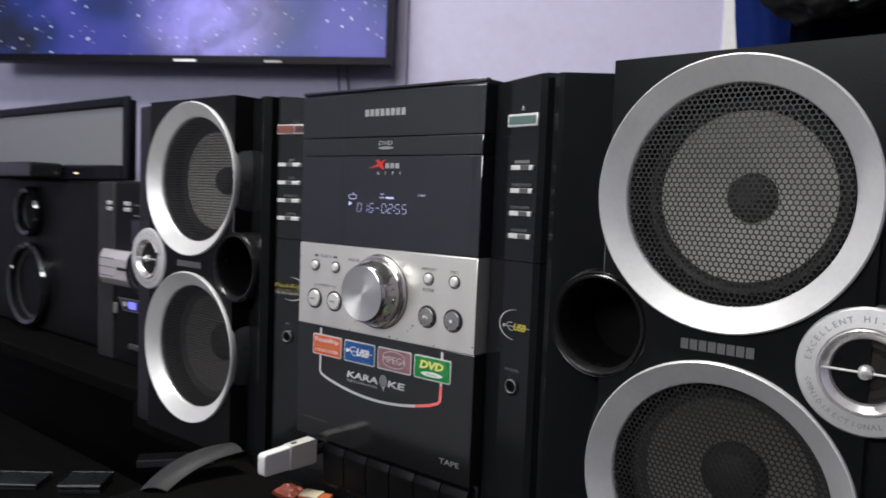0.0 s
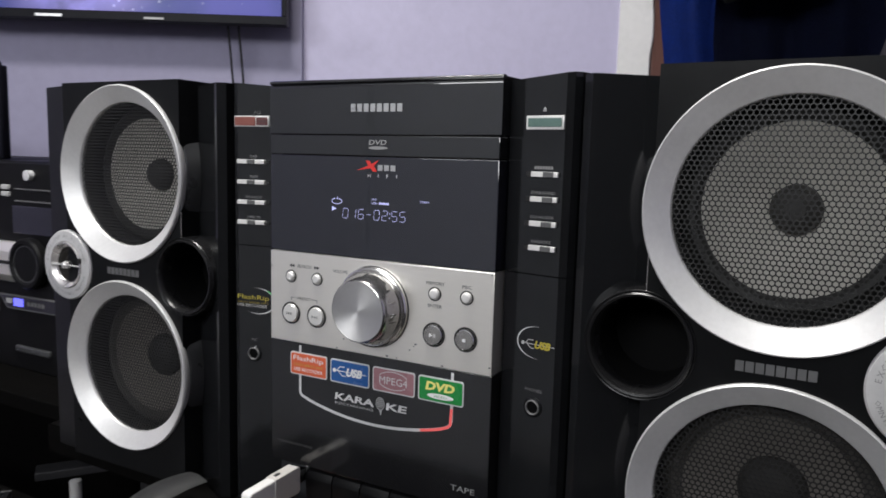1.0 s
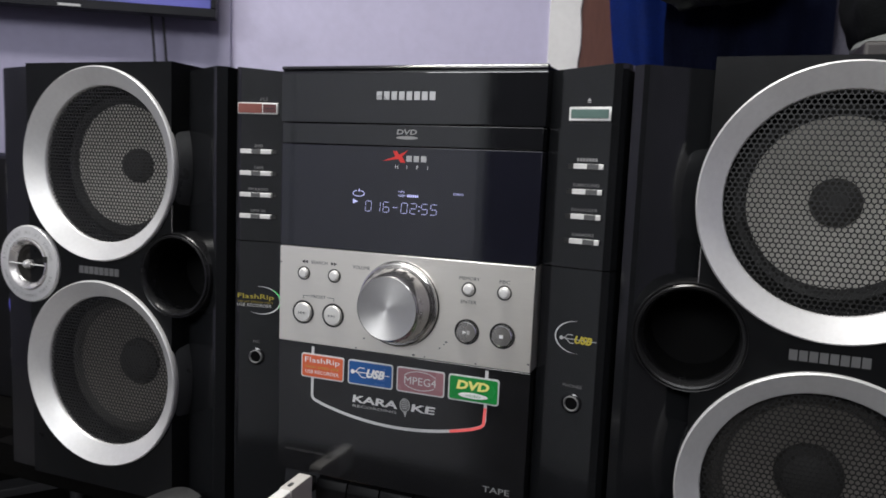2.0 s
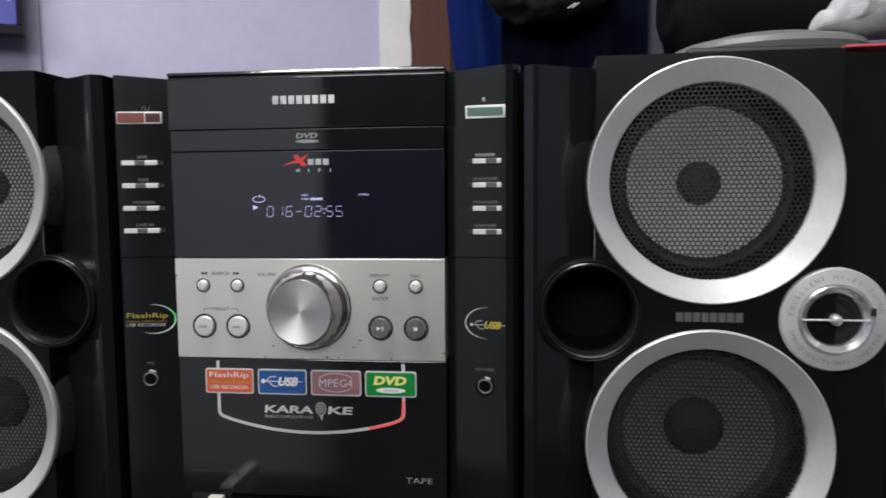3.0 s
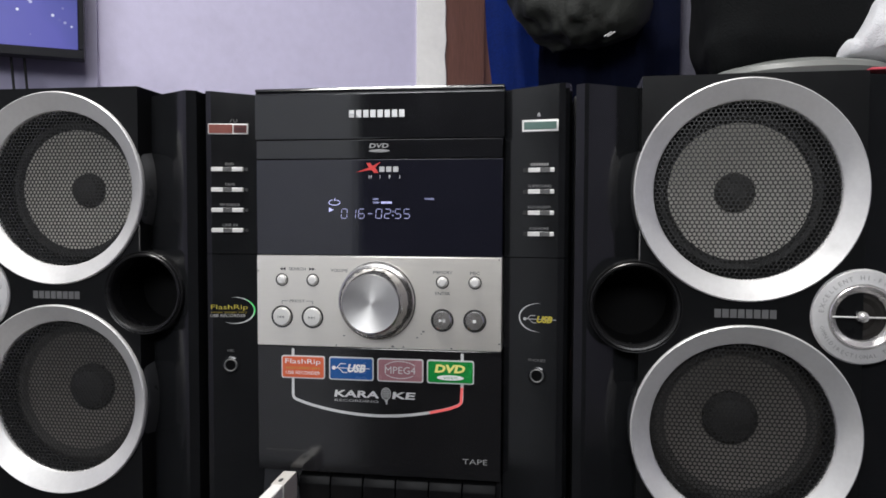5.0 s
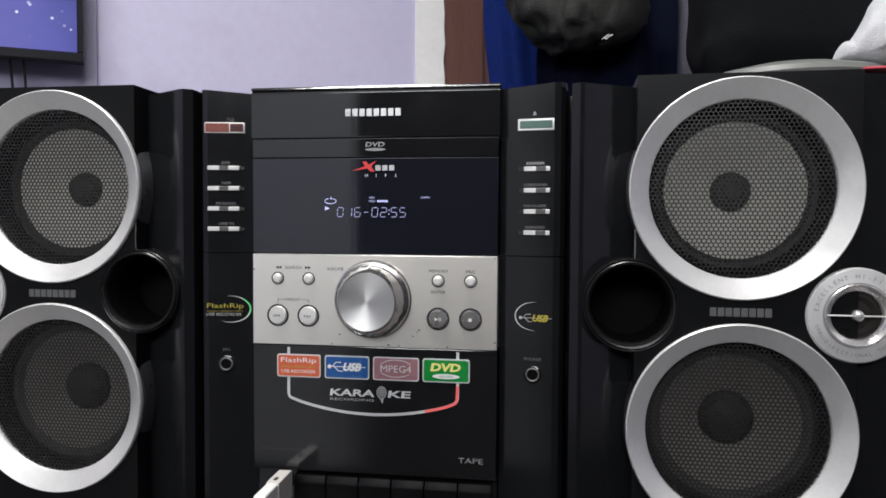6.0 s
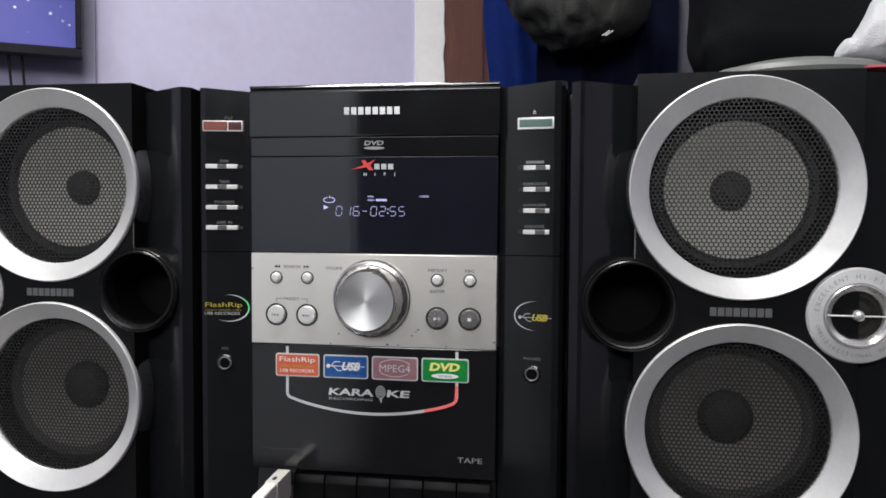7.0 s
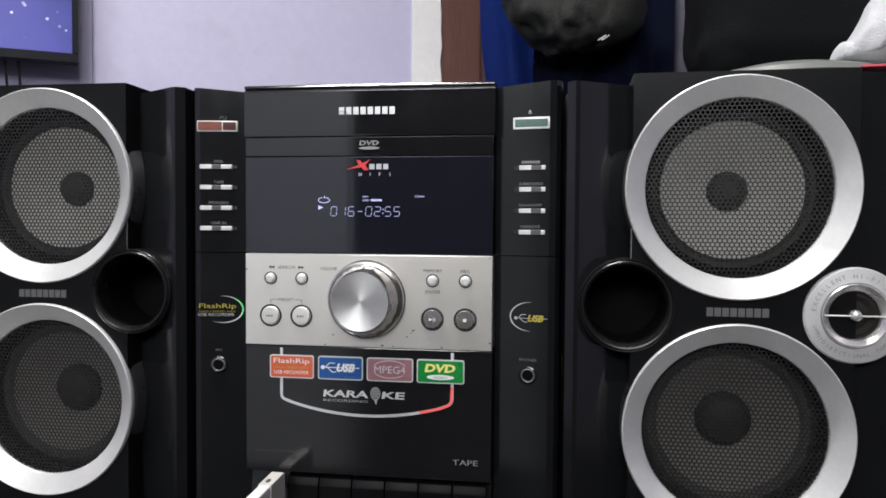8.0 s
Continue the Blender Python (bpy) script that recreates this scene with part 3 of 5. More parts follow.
def arc_text(text, cx, cz, radius, start, end, height, y, parent, top=True):
    """Letters set round a circle, one by one."""
    n = len(text)
    bm = bmesh.new()
    for i, ch in enumerate(text):
        if ch == " ":
            continue
        a = radians(start + (end - start) * i / (n - 1))
        c = bpy.data.curves.new("letter", "FONT")
        c.body, c.size, c.resolution_u = ch, 1.0, 1
        tmp = bpy.data.objects.new("letter", c)
        me = bpy.data.meshes.new_from_object(tmp)
        bpy.data.objects.remove(tmp)
        turn = a - math.pi / 2 if top else a + math.pi / 2
        co = np.array([v.co[:] for v in me.vertices])
        mid = (co.min(0) + co.max(0)) / 2
        for v in me.vertices:
            u, w = (v.co.x - mid[0]) * height / 0.7, (v.co.y - 0.35) * height / 0.7
            v.co = Vector((cx + radius * math.cos(a) + u * math.cos(turn) - w * math.sin(turn), y,
                           cz + radius * math.sin(a) + u * math.sin(turn) + w * math.cos(turn)))
        bm.from_mesh(me)
        bpy.data.meshes.remove(me)
    return part("lettering", bm, PRINT_MID, parent)


def speaker(s, x0, ahead, turn, lift, label):
    """A two-woofer loudspeaker; s = 1: port on its left, tweeter on its right; s = -1: mirrored."""
    sp = empty("loudspeaker", x0, 0.12, 0.0, label, "loudspeaker", "pair of loudspeakers")

    def X(u):
        return x0 + s * u

    def span(a, b):
        return (min(X(a), X(b)), max(X(a), X(b)))

    def plan(points, z0, z1, bevel=0.0, tops=None):
        return prism_z([(X(u), y) for u, y in points], z0, z1, bevel, tops)

    inner = 0.1385 - abs(x0)
    part("cabinet", plan([(inner, 0.045), (0.111, 0.045), (0.111, 0.235), (inner, 0.235)], 0.0, 0.3290, 0.002), CABINET, sp, "black vinyl covered box")
    zt = 0.3338
    # front baffle with two openings for the woofers
    a, b = span(-0.069, 0.072)
    arc = [(-0.0718 + math.sqrt(0.0311 ** 2 - (z - 0.1778) ** 2), z) for z in np.linspace(0.1845, 0.1665, 12)]
    middle = [(X(u), z) for u, z in [(0.072, 0.1665), (0.072, 0.1845)] + arc]
    part("baffle", slab(middle, 0.0, 0.016), BAFFLE, sp)
    for zc, lo, hi in ((0.0936, 0.0005, 0.1665), (0.2571, 0.1845, zt)):
        bm = bmesh.new()
        turns = sorted({2 * math.pi * i / 240 for i in range(240)} | {math.atan2(qz - zc, qx - x0) % (2 * math.pi) for qx in (a, b) for qz in (lo, hi)})
        n = len(turns)
        pts_o, pts_i = [], []
        for t in turns:
            c, sn = math.cos(t), math.sin(t)
            ax = (b - x0 if c > 0 else x0 - a) / max(abs(c), 1e-9)
            az = (hi - zc if sn > 0 else zc - lo) / max(abs(sn), 1e-9)
            r = min(ax, az)
            # stop at the bass port
            dx, dz = X(-0.0718) - x0, 0.1778 - zc
            along = dx * c + dz * sn
            off = dx * dx + dz * dz - along * along
            if along > 0 and off < 0.0308 ** 2:
                r = min(r, along - math.sqrt(0.0308 ** 2 - off))
            pts_o.append((x0 + c * r, zc + sn * r))
            ri = min(0.0708, r * 0.985)
            pts_i.append((x0 + c * ri, zc + sn * ri))
        # what lies under the ring is set back
        fo = [bm.verts.new((x, 0.0 if math.hypot(x - x0, z - zc) > 0.0712 else 0.0085, z)) for x, z in pts_o]
        fi = [bm.verts.new((x, 0.0 if math.hypot(x - x0, z - zc) > 0.0707 else 0.0085, z)) for x, z in pts_i]
        bo = [bm.verts.new((x, 0.044, z)) for x, z in pts_o]
        bi = [bm.verts.new((x, 0.044, z)) for x, z in pts_i]
        for i in range(n):
            j = (i + 1) % n
            bm.faces.new((fo[i], fo[j], fi[j], fi[i]))
            bm.faces.new((fo[i], bo[i], bo[j], fo[j]))
            bm.faces.new((fi[i], fi[j], bi[j], bi[i]))
        part("baffle", bm, BAFFLE, sp)
    part("baffle_side", plan([(-0.041, 0.016), (0.072, 0.016), (0.072, 0.046), (-0.041, 0.046)], 0.1665, 0.1845), BAFFLE, sp)
    flank = part("inner_flank", plan([(inner + 0.002, 0.006), (-0.1070, 0.002), (-0.104, 0.003), (-0.068, 0.020), (-0.068, 0.060), (inner + 0.002, 0.060)], 0.0, 0.3310, 0.0,
                             [0.3305, 0.3305, 0.3305, 0.3292, 0.3292, 0.3305]), PANEL, sp, "slanted satin black side strip")
    part("outer_flank", plan([(0.0715, 0.006), (0.104, 0.007), (0.1115, 0.012), (0.1125, 0.020), (0.1125, 0.060), (0.0715, 0.060)], 0.0, 0.3305, 0.0,
                             [0.3325, 0.3312, 0.3302, 0.3302, 0.3302, 0.3325]), PANEL, sp, "rounded satin black side strip")
    cut_round(flank, X(-0.0718), 0.1778, 0.0305, -0.02, 0.0448)
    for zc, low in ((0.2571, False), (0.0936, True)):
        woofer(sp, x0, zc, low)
    # bass port
    px = X(-0.0718)
    port = part("bass_port", lathe_y(px, 0.1778, [
        (0.0322, 0.044), (0.0322, 0.002), (0.0320, 0.0), (0.0314, -0.0009), (0.0308, -0.0006), (0.0306, 0.0007), (0.0303, -0.0010), (0.0295, -0.0018),
        (0.0283, -0.0014), (0.0272, 0.0004), (0.0266, 0.003), (0.0263, 0.012)], 64), PORTM, sp, "round black bass port")
    part("port_tube", lathe_y(px, 0.1778, [(0.0263, 0.012), (0.0261, 0.018), (0.0259, 0.0446), (0.0, 0.0446)], 64), HOLE, port)
    # Metal rod stands in for the glint along the seam
    part("seam_glint", tube([(X(-0.0692), 0.0006, 0.2088), (X(-0.0692), 0.0002, 0.2150), (X(-0.0692), 0.0004, 0.2300)], 0.00045, 8), REFLECT_GREY, sp, "thin metal rod for the glint on the seam over the port")
    # tweeter
    tx, tz = X(0.0708), 0.1750
    tw = part("tweeter", lathe_y(tx, tz, [(0.0305, 0.010), (0.0312, 0.002), (0.0312, -0.0045), (0.0302, -0.0060), (0.0215, -0.0068), (0.0206, -0.0055), (0.0206, 0.002), (0.0305, 0.010)], 72), SILVER, sp, "silver tweeter disc")
    part("trim_ring", lathe_y(tx, tz, [(0.0206, 0.000), (0.0206, -0.0072), (0.0201, -0.0078), (0.0193, -0.0077), (0.0162, -0.0048), (0.0154, -0.0030)], 64), RINGCHROME, tw, "polished ring")
    part("diaphragm", lathe_y(tx, tz, [(0.0156, -0.0032), (0.0142, -0.0022), (0.0126, -0.0026), (0.0095, -0.0005), (0.0080, -0.0012), (0.0045, -0.0022), (0, -0.0024)], 48), DIAPHRAGM, tw, "black ribbed diaphragm")
    part("bridge", box(tx - 0.0203, tx + 0.0203, -0.0072, -0.0062, tz - 0.0005, tz + 0.0005, 0.0003), BUTTON, tw)
    part("phase_plug", lathe_y(tx, tz, [(0.0030, -0.0015), (0.0036, -0.0040), (0.0036, -0.006), (0.0030, -0.0085), (0.0016, -0.0098), (0, -0.0101)], 32), BALL, tw, "chrome ball")
    part("clip", box(tx + 0.0185, tx + 0.0215, -0.0085, -0.006, tz + 0.0030, tz + 0.0075, 0.0003), DARK, tw)
    arc_text("EXCELLENT HI-FI SOUND", tx, tz, 0.0256, 172, 12, 0.0030, -0.0066, tw)
    arc_text("OMNIDIRECTIONAL TWEETER", tx, tz, 0.0256, 197, 340, 0.0026, -0.0066, tw, False)
    tw.matrix_basis = Matrix.Translation((0.0, 0.003, 0.0)) @ tw.matrix_basis
    # maker's name as plain blocks
    bars(x0 - 0.0200, x0 + 0.0200, 0.1750, 0.0058, 8, -0.0003, PRINT_DARK, sp, gap=0.16)
    # turn, offset and lift fit the camera's view; feet fill the lift
    if lift:
        for fx in (-0.085, 0.085):
            for fy in (0.07, 0.21):
                part("foot", lathe_z(x0 + fx, fy, [(0.0, -lift), (0.009, -lift), (0.0095, 0.0), (0.0, 0.0)], 20), DARK, sp)
    sp.matrix_basis = Matrix.Translation((x0, ahead, lift)) @ Matrix.Rotation(turn, 4, "Z") @ Matrix.Translation((-x0, 0.0, 0.0)) @ sp.matrix_basis
    return sp


speaker(1, 0.2532, -0.0044, -0.028, 0.0, "black loudspeaker with two silver-ringed woofers, thin red sheet on top")
speaker(-1, -0.2537, 0.0006, 0.0027, 0.0022, "black loudspeaker with two silver-ringed woofers, beside the older stereo")


# the stereo's main unit -----------------------------------------------------
unit = empty("stereo_unit", 0, 0.12, 0.0, "glossy black mini stereo with a silver control plate, playing", "stereo")
part("body", box(-0.1365, 0.1394, 0.030, 0.300, 0.0, 0.326, 0.003), CABINET, unit)


def front_piece(name, z0, z1, material, y=0.0, label="", x=0.0905, bev=0.0006):
    return part(name, box(-x, x, y, 0.0305, z0, z1, bev), material, unit, label)


part("top_flap", prism_x([(0.0, 0.2945), (0.0, 0.2955), (0.0, 0.3262), (0.0, 0.3270), (0.0012, 0.3298), (0.0040, 0.3310), (0.0300, 0.3315), (0.0300, 0.2945)], -0.0912, 0.0912, 0.0004), GLOSS, unit, "glossy black flap with a rounded top edge")
part("top_lip", prism_x([(-0.0008, 0.3296), (0.0002, 0.3312), (0.0024, 0.3318), (0.0050, 0.3316), (0.0050, 0.3302), (0.0010, 0.3292)], -0.0912, 0.0912, 0.0002), DECK, unit)
tray = front_piece("disc_tray", 0.2803, 0.2940, GLOSS, label="disc tray front")
window = front_piece("display_window", 0.2104, 0.2799, WINDOW, label="smoked display window")
plate = front_piece("control_plate", 0.1435, 0.2100, PLATE, y=-0.0006, label="brushed silver control plate", x=0.0903, bev=0.0004)
door_c = front_piece("cassette_door", 0.0500, 0.1431, DECK, label="glossy black cassette door")
part("backing", box(-0.0895, 0.0895, 0.012, 0.030, 0.002, 0.33), HOLE, unit)


def side_panel(s):
    pts = [(0.0912, 0.0132), (0.1290, 0.0070), (0.1335, 0.0084), (0.1365, 0.0130), (0.1384, 0.0220), (0.1384, 0.060), (0.0912, 0.060)]
    tops = [0.3290, 0.3322, 0.3326, 0.3328, 0.3330, 0.3320, 0.3290]
    for z0, z1, t in ((0.0, 0.2097, None), (0.2103, 0.333, tops)):
        ps = [(s * x, y) for x, y in pts]
        part("side_panel", prism_z(ps, z0, z1, 0.0, t), PANEL, unit, "satin black side panel")


side_panel(1)
side_panel(-1)

# lower keys of the cassette deck
part("key_shelf", prism_x([(0.006, 0.0), (0.006, 0.010), (0.012, 0.049), (0.030, 0.049), (0.030, 0.0)], -0.0903, 0.0903, 0.0004), PANEL, unit)
for i in range(6):
    kx = -0.0600 + i * 0.0246
    part("key", prism_x([(0.0035, 0.014), (0.0020, 0.040), (0.0040, 0.0455), (0.0140, 0.047), (0.0140, 0.014)], kx, kx + 0.0238, 0.0006), KEYM, unit)

# control knob
knob = part("volume_knob", lathe_y(0.0005, 0.1779, [(0.0248, -0.0045), (0.0244, -0.0085), (0.0222, -0.0165), (0.0212, -0.0192), (0.0206, -0.0200), (0.0202, -0.0202)], 96), KNOBSIDE, unit, "round turned metal volume knob")
part("knob_face", lathe_y(0.0005, 0.1779, [(0.0203, -0.0201), (0.0196, -0.0199), (0.0, -0.0196)], 96), BRUSHED, knob, "turned metal face")
part("knob_collar", lathe_y(0.0005, 0.1779, [(0.0279, -0.0005), (0.0279, -0.0035), (0.0272, -0.0046), (0.0262, -0.0050), (0.0248, -0.0046)], 96), COLLAR, knob, "polished collar")
part("knob_seat", lathe_y(0.0005, 0.1779, [(0.0284, -0.0004), (0.0283, -0.0010), (0.0280, -0.0012), (0.0277, -0.0008)], 96), DARK, knob, "thin black seat")
bm = bmesh.new()
for k in range(20):
    a = 2 * math.pi * k / 20
    c, sn = math.cos(a), math.sin(a)
    w = 0.0022
    vs = []
    for yy, r0, r1 in ((-0.0088, 0.0241, 0.0245), (-0.0150, 0.0223, 0.0227)):
        for r, q in ((r0, -w), (r1, -w * 0.5), (r1, w * 0.5), (r0, w)):
            vs.append(bm.verts.new((0.0005 + c * r - sn * q, yy, 0.1779 + sn * r + c * q)))
    for q in range(3):
        bm.faces.new((vs[q], vs[q + 1], vs[q + 5], vs[q + 4]))
part("knob_ribs", bm, KNOBSIDE, knob)

# round push buttons on the plate
for x, z, r in ((-0.0710, 0.1922, 0.0040), (-0.0475, 0.1922, 0.0040), (0.0482, 0.1922, 0.0040), (0.0715, 0.1922, 0.0040),
                (-0.0710, 0.1650, 0.0070), (-0.0478, 0.1650, 0.0070), (0.0482, 0.1650, 0.0070), (0.0715, 0.1650, 0.0070)):
    hollow = part("button_surround", lathe_y(x, z, [(r + (0.0012 if r > 0.005 else 0.0007), -0.0007), (r + (0.0011 if r > 0.005 else 0.0006), -0.0014), (r + 0.0001, -0.0013), (r - 0.0002, 0.0004)], 40), DARK, unit)
    # Large buttons share one metal; left and right reflections are painted in
    part("button", lathe_y(x, z, [(r - 0.0004, 0.0), (r - 0.0004, -0.0018), (r - 0.0009, -0.0026), (r * 0.6, -0.0031 if r < 0.005 else -0.0027), (0, -0.0033 if r < 0.005 else -0.0027)], 40), BUTTON if r < 0.005 else REFLECT_BRIGHT if x < 0 else REFLECT_GREY, hollow)
    if r > 0.005 and x > 0:
        part("button_rim", lathe_y(x, z, [(r - 0.0002, -0.0010), (r - 0.0003, -0.0022), (r - 0.0008, -0.0026), (r - 0.0011, -0.0022)], 40), CHROME, hollow)


def triangle(x, z, w, h, y, material, parent):
    return part("symbol", slab([(x - w / 2, z - h / 2), (x + w / 2, z), (x - w / 2, z + h / 2)], y, 0.0002), material, parent)


yp = -0.0008
for sx, d in ((-0.0705, -1), (-0.0480, 1)):
    for k in (-1, 1):
        triangle(sx + k * 0.0011, 0.2002, d * 0.0022, 0.0022, yp, DARK, plate)
lettering("SEARCH", -0.0592, 0.2002, 0.0022, yp, PRINT_DARK, plate, width=0.0125)
lettering("VOLUME", -0.0275, 0.1996, 0.0022, yp, PRINT_DARK, plate, width=0.0125)
lettering("MEMORY", 0.0485, 0.1992, 0.0021, yp, PRINT_DARK, plate, width=0.0135)
lettering("ENTER", 0.0485, 0.1842, 0.0021, yp, PRINT_DARK, plate, width=0.0105)
lettering("PBC", 0.0715, 0.1990, 0.0021, yp, PRINT_DARK, plate, width=0.0068)
lettering("PRESET", -0.0594, 0.1766, 0.0020, yp, PRINT_DARK, plate, width=0.0115)
for a, b in ((-0.0712, -0.0660), (-0.0528, -0.0476)):
    part("print_line", box(a, b, yp, yp + 0.0003, 0.1765, 0.1768), PRINT_DARK, plate)
for a in (-0.0712, -0.0478):
    part("print_line", box(a, a + 0.0003, yp, yp + 0.0003, 0.1745, 0.1765), PRINT_DARK, plate)
yb = -0.0036
for bx, d in ((-0.0710, -1), (-0.0478, 1)):
    for k in (-1, 1):
        triangle(bx + k * 0.0011 - d * 0.0003, 0.1650, d * 0.0020, 0.0019, yb, PRINT_MID, plate)
    part("symbol", box(bx + d * 0.0022 - 0.0002, bx + d * 0.0022 + 0.0002, yb, yb + 0.0002, 0.1640, 0.1660), PRINT_MID, plate)
triangle(0.0474, 0.1650, 0.0024, 0.0024, yb, WHITE_PRINT, plate)
for k in (0.0492, 0.0502):
    part("symbol", box(k, k + 0.0005, yb, yb + 0.0002, 0.1638, 0.1662), WHITE_PRINT, plate)
part("symbol", box(0.0703, 0.0727, yb, yb + 0.0002, 0.1639, 0.1661), WHITE_PRINT, plate)

# nicks and grime along the plate
rnd = random.Random(12)
for sx, sz in ((0.0300, 0.1520), (0.0345, 0.1565), (0.0330, 0.1548), (-0.0240, 0.1520), (0.0120, 0.1452), (0.0200, 0.1450), (-0.0895, 0.1985), (0.0890, 0.1490), (-0.0300, 0.1448), (0.0550, 0.1449), (0.0885, 0.2085)):
    w = rnd.uniform(0.0005, 0.0011)
    part("nick", slab([(sx + w * rnd.uniform(0.6, 1.3) * math.cos(q), sz + 0.6 * w * math.sin(q)) for q in np.linspace(0, 5.2, 6)], yp, 0.0002), PRINT_DARK, plate)

# maker's name, disc mark and model mark on the front
bars(-0.0202, 0.0218, 0.3123, 0.0053, 8, -0.0004, NAMEPLATE, unit, gap=0.26)
lettering("DVD", 0.0020, 0.2894, 0.0034, -0.0004, PRINT_MID, tray, width=0.0140, shear=0.2, bold=0.03)
part("disc_mark", slab([(0.0020 + 0.0076 * math.cos(a), 0.2858 + 0.0011 * math.sin(a)) for a in np.linspace(0, 2 * math.pi, 33)[:-1]], -0.0003, 0.0002), PRINT_MID, tray)
part("model_mark", slab([(-0.0150, 0.2705), (-0.0055, 0.2738), (-0.0075, 0.2772), (-0.0045, 0.2772), (-0.0030, 0.2750), (0.0030, 0.2778), (-0.0008, 0.2738), (0.0015, 0.2700), (-0.0018, 0.2700), (-0.0036, 0.2722)], -0.0004, 0.0002), PRINT_RED, window, "red slanted star-like mark")
bars(0.0022, 0.0172, 0.2726, 0.0038, 3, -0.0004, NAMEPLATE, window, gap=0.25)
for k, ch in enumerate("HIFI"):
    lettering(ch, -0.0045 + k * 0.0072, 0.2672, 0.0024, -0.0004, PRINT_SILVER, window)


# lit figures behind the window
SEGMENTS = {"0": "abcdef", "1": "bc", "2": "abged", "3": "abgcd", "4": "fgbc", "5": "afgcd", "6": "afgedc", "-": "g"}


def figure(ch, x, z, w, h):
    bm = bmesh.new()
    t, g, sl = 0.00032, 0.00040, 0.08
    lines = {"a": (0, h, w, h), "g": (0, h / 2, w, h / 2), "d": (0, 0, w, 0), "f": (0, h / 2, 0, h), "b": (w, h / 2, w, h), "e": (0, 0, 0, h / 2), "c": (w, 0, w, h / 2)}
    for k in SEGMENTS[ch]:
        u0, v0, u1, v1 = lines[k]
        if v0 == v1:
            q = [(u0 + g, v0 - t / 2), (u1 - g, v0 - t / 2), (u1 - g, v0 + t / 2), (u0 + g, v0 + t / 2)]
        else:
            q = [(u0 - t / 2, v0 + g), (u0 + t / 2, v0 + g), (u0 + t / 2, v1 - g), (u0 - t / 2, v1 - g)]
        bm.faces.new([bm.verts.new((x + u + v * sl, -0.0003, z + v)) for u, v in q])
    return part("digit", bm, DIGIT, window)


for i, ch in enumerate("016-0255"):
    figure(ch, -0.0262 + i * 0.0064 + (0.0012 if i > 5 else 0), 0.2375, 0.0042, 0.0066)
for dz in (0.2392, 0.2420):
    part("digit", slab([(0.0118, dz), (0.0125, dz), (0.0125, dz + 0.0007), (0.0118, dz + 0.0007)], -0.0003, 0.0001), DIGIT, window)
triangle(-0.0335, 0.2435, 0.0036, 0.0032, -0.0003, DIGIT, window)
part("loop_symbol", ribbon([(-0.0312 + 0.0042 * math.cos(a), 0.2488 + 0.0019 * math.sin(a)) for a in np.linspace(1.9, 7.5, 24)], 0.0005, -0.0003), DIGIT, window)
part("loop_symbol", slab([(-0.0315, 0.2503), (-0.0306, 0.2522), (-0.0303, 0.2500)], -0.0003, 0.0001), DIGIT, window)
lettering("MP3", -0.0005, 0.2512, 0.0013, -0.0003, DIGIT, window, width=0.0040)
lettering("USB+", 0.0000, 0.2488, 0.0015, -0.0003, DIGIT, window, width=0.0050)
bars(0.0035, 0.0115, 0.2488, 0.0015, 6, -0.0003, DIGIT, window)
lettering("STEREO", 0.0385, 0.2514, 0.0013, -0.0003, DIGIT, window, width=0.0068)

# stickers and frame on the cassette door
yd = -0.0006
frame_pts = [(-0.0630, 0.1415), (-0.0630, 0.1075)] + [(-0.0630 + 0.0040 * (1 - math.cos(a)), 0.1075 - 0.0040 * math.sin(a)) for a in np.linspace(0.3, 1.3, 5)]
for i in range(1, 24):
    u = -0.059 + 0.118 * i / 24
    frame_pts.append((u, 0.0940 + 0.0090 * (u / 0.059) ** 2))
frame_pts += [(0.0600, 0.1040), (0.0620, 0.1060), (0.0626, 0.1085), (0.0626, 0.1415)]
part("printed_frame", ribbon(frame_pts, 0.0021, -0.0003), PRINT_SILVER, door_c, "silver printed bracket line")
part("printed_frame", ribbon([p for p in frame_pts if p[0] > 0.036 and p[1] < 0.118][:-1] + [(0.0626, 0.1170)], 0.0019, -0.0005), LIT_RED, door_c, "bracket corner lit red from behind")
stickers = []
for x0, x1, m in ((-0.0718, -0.0385, ORANGE), (-0.0354, -0.0020, BLUE), (0.0008, 0.0346, MAUVE), (0.0372, 0.0712, GREEN)):
    border = part("sticker", slab(round_rect(x0, x1, 0.1194, 0.1364, 0.0018), yd, 0.0006), PRINT_SILVER, door_c)
    part("sticker_field", slab(round_rect(x0 + 0.0009, x1 - 0.0009, 0.1203, 0.1355, 0.0013), yd - 0.0002, 0.0002), m, border)
    stickers.append(border)
ys = yd - 0.0004
lettering("FlashRip", -0.0552, 0.1316, 0.0046, ys, WHITE_PRINT, stickers[0], width=0.0270)
lettering("HIGH SPEED MP3", -0.0552, 0.1272, 0.0016, ys, PRINT_YELLOW, stickers[0], width=0.0255)
lettering("USB RECORDER", -0.0552, 0.1238, 0.0024, ys, WHITE_PRINT, stickers[0], width=0.0262)


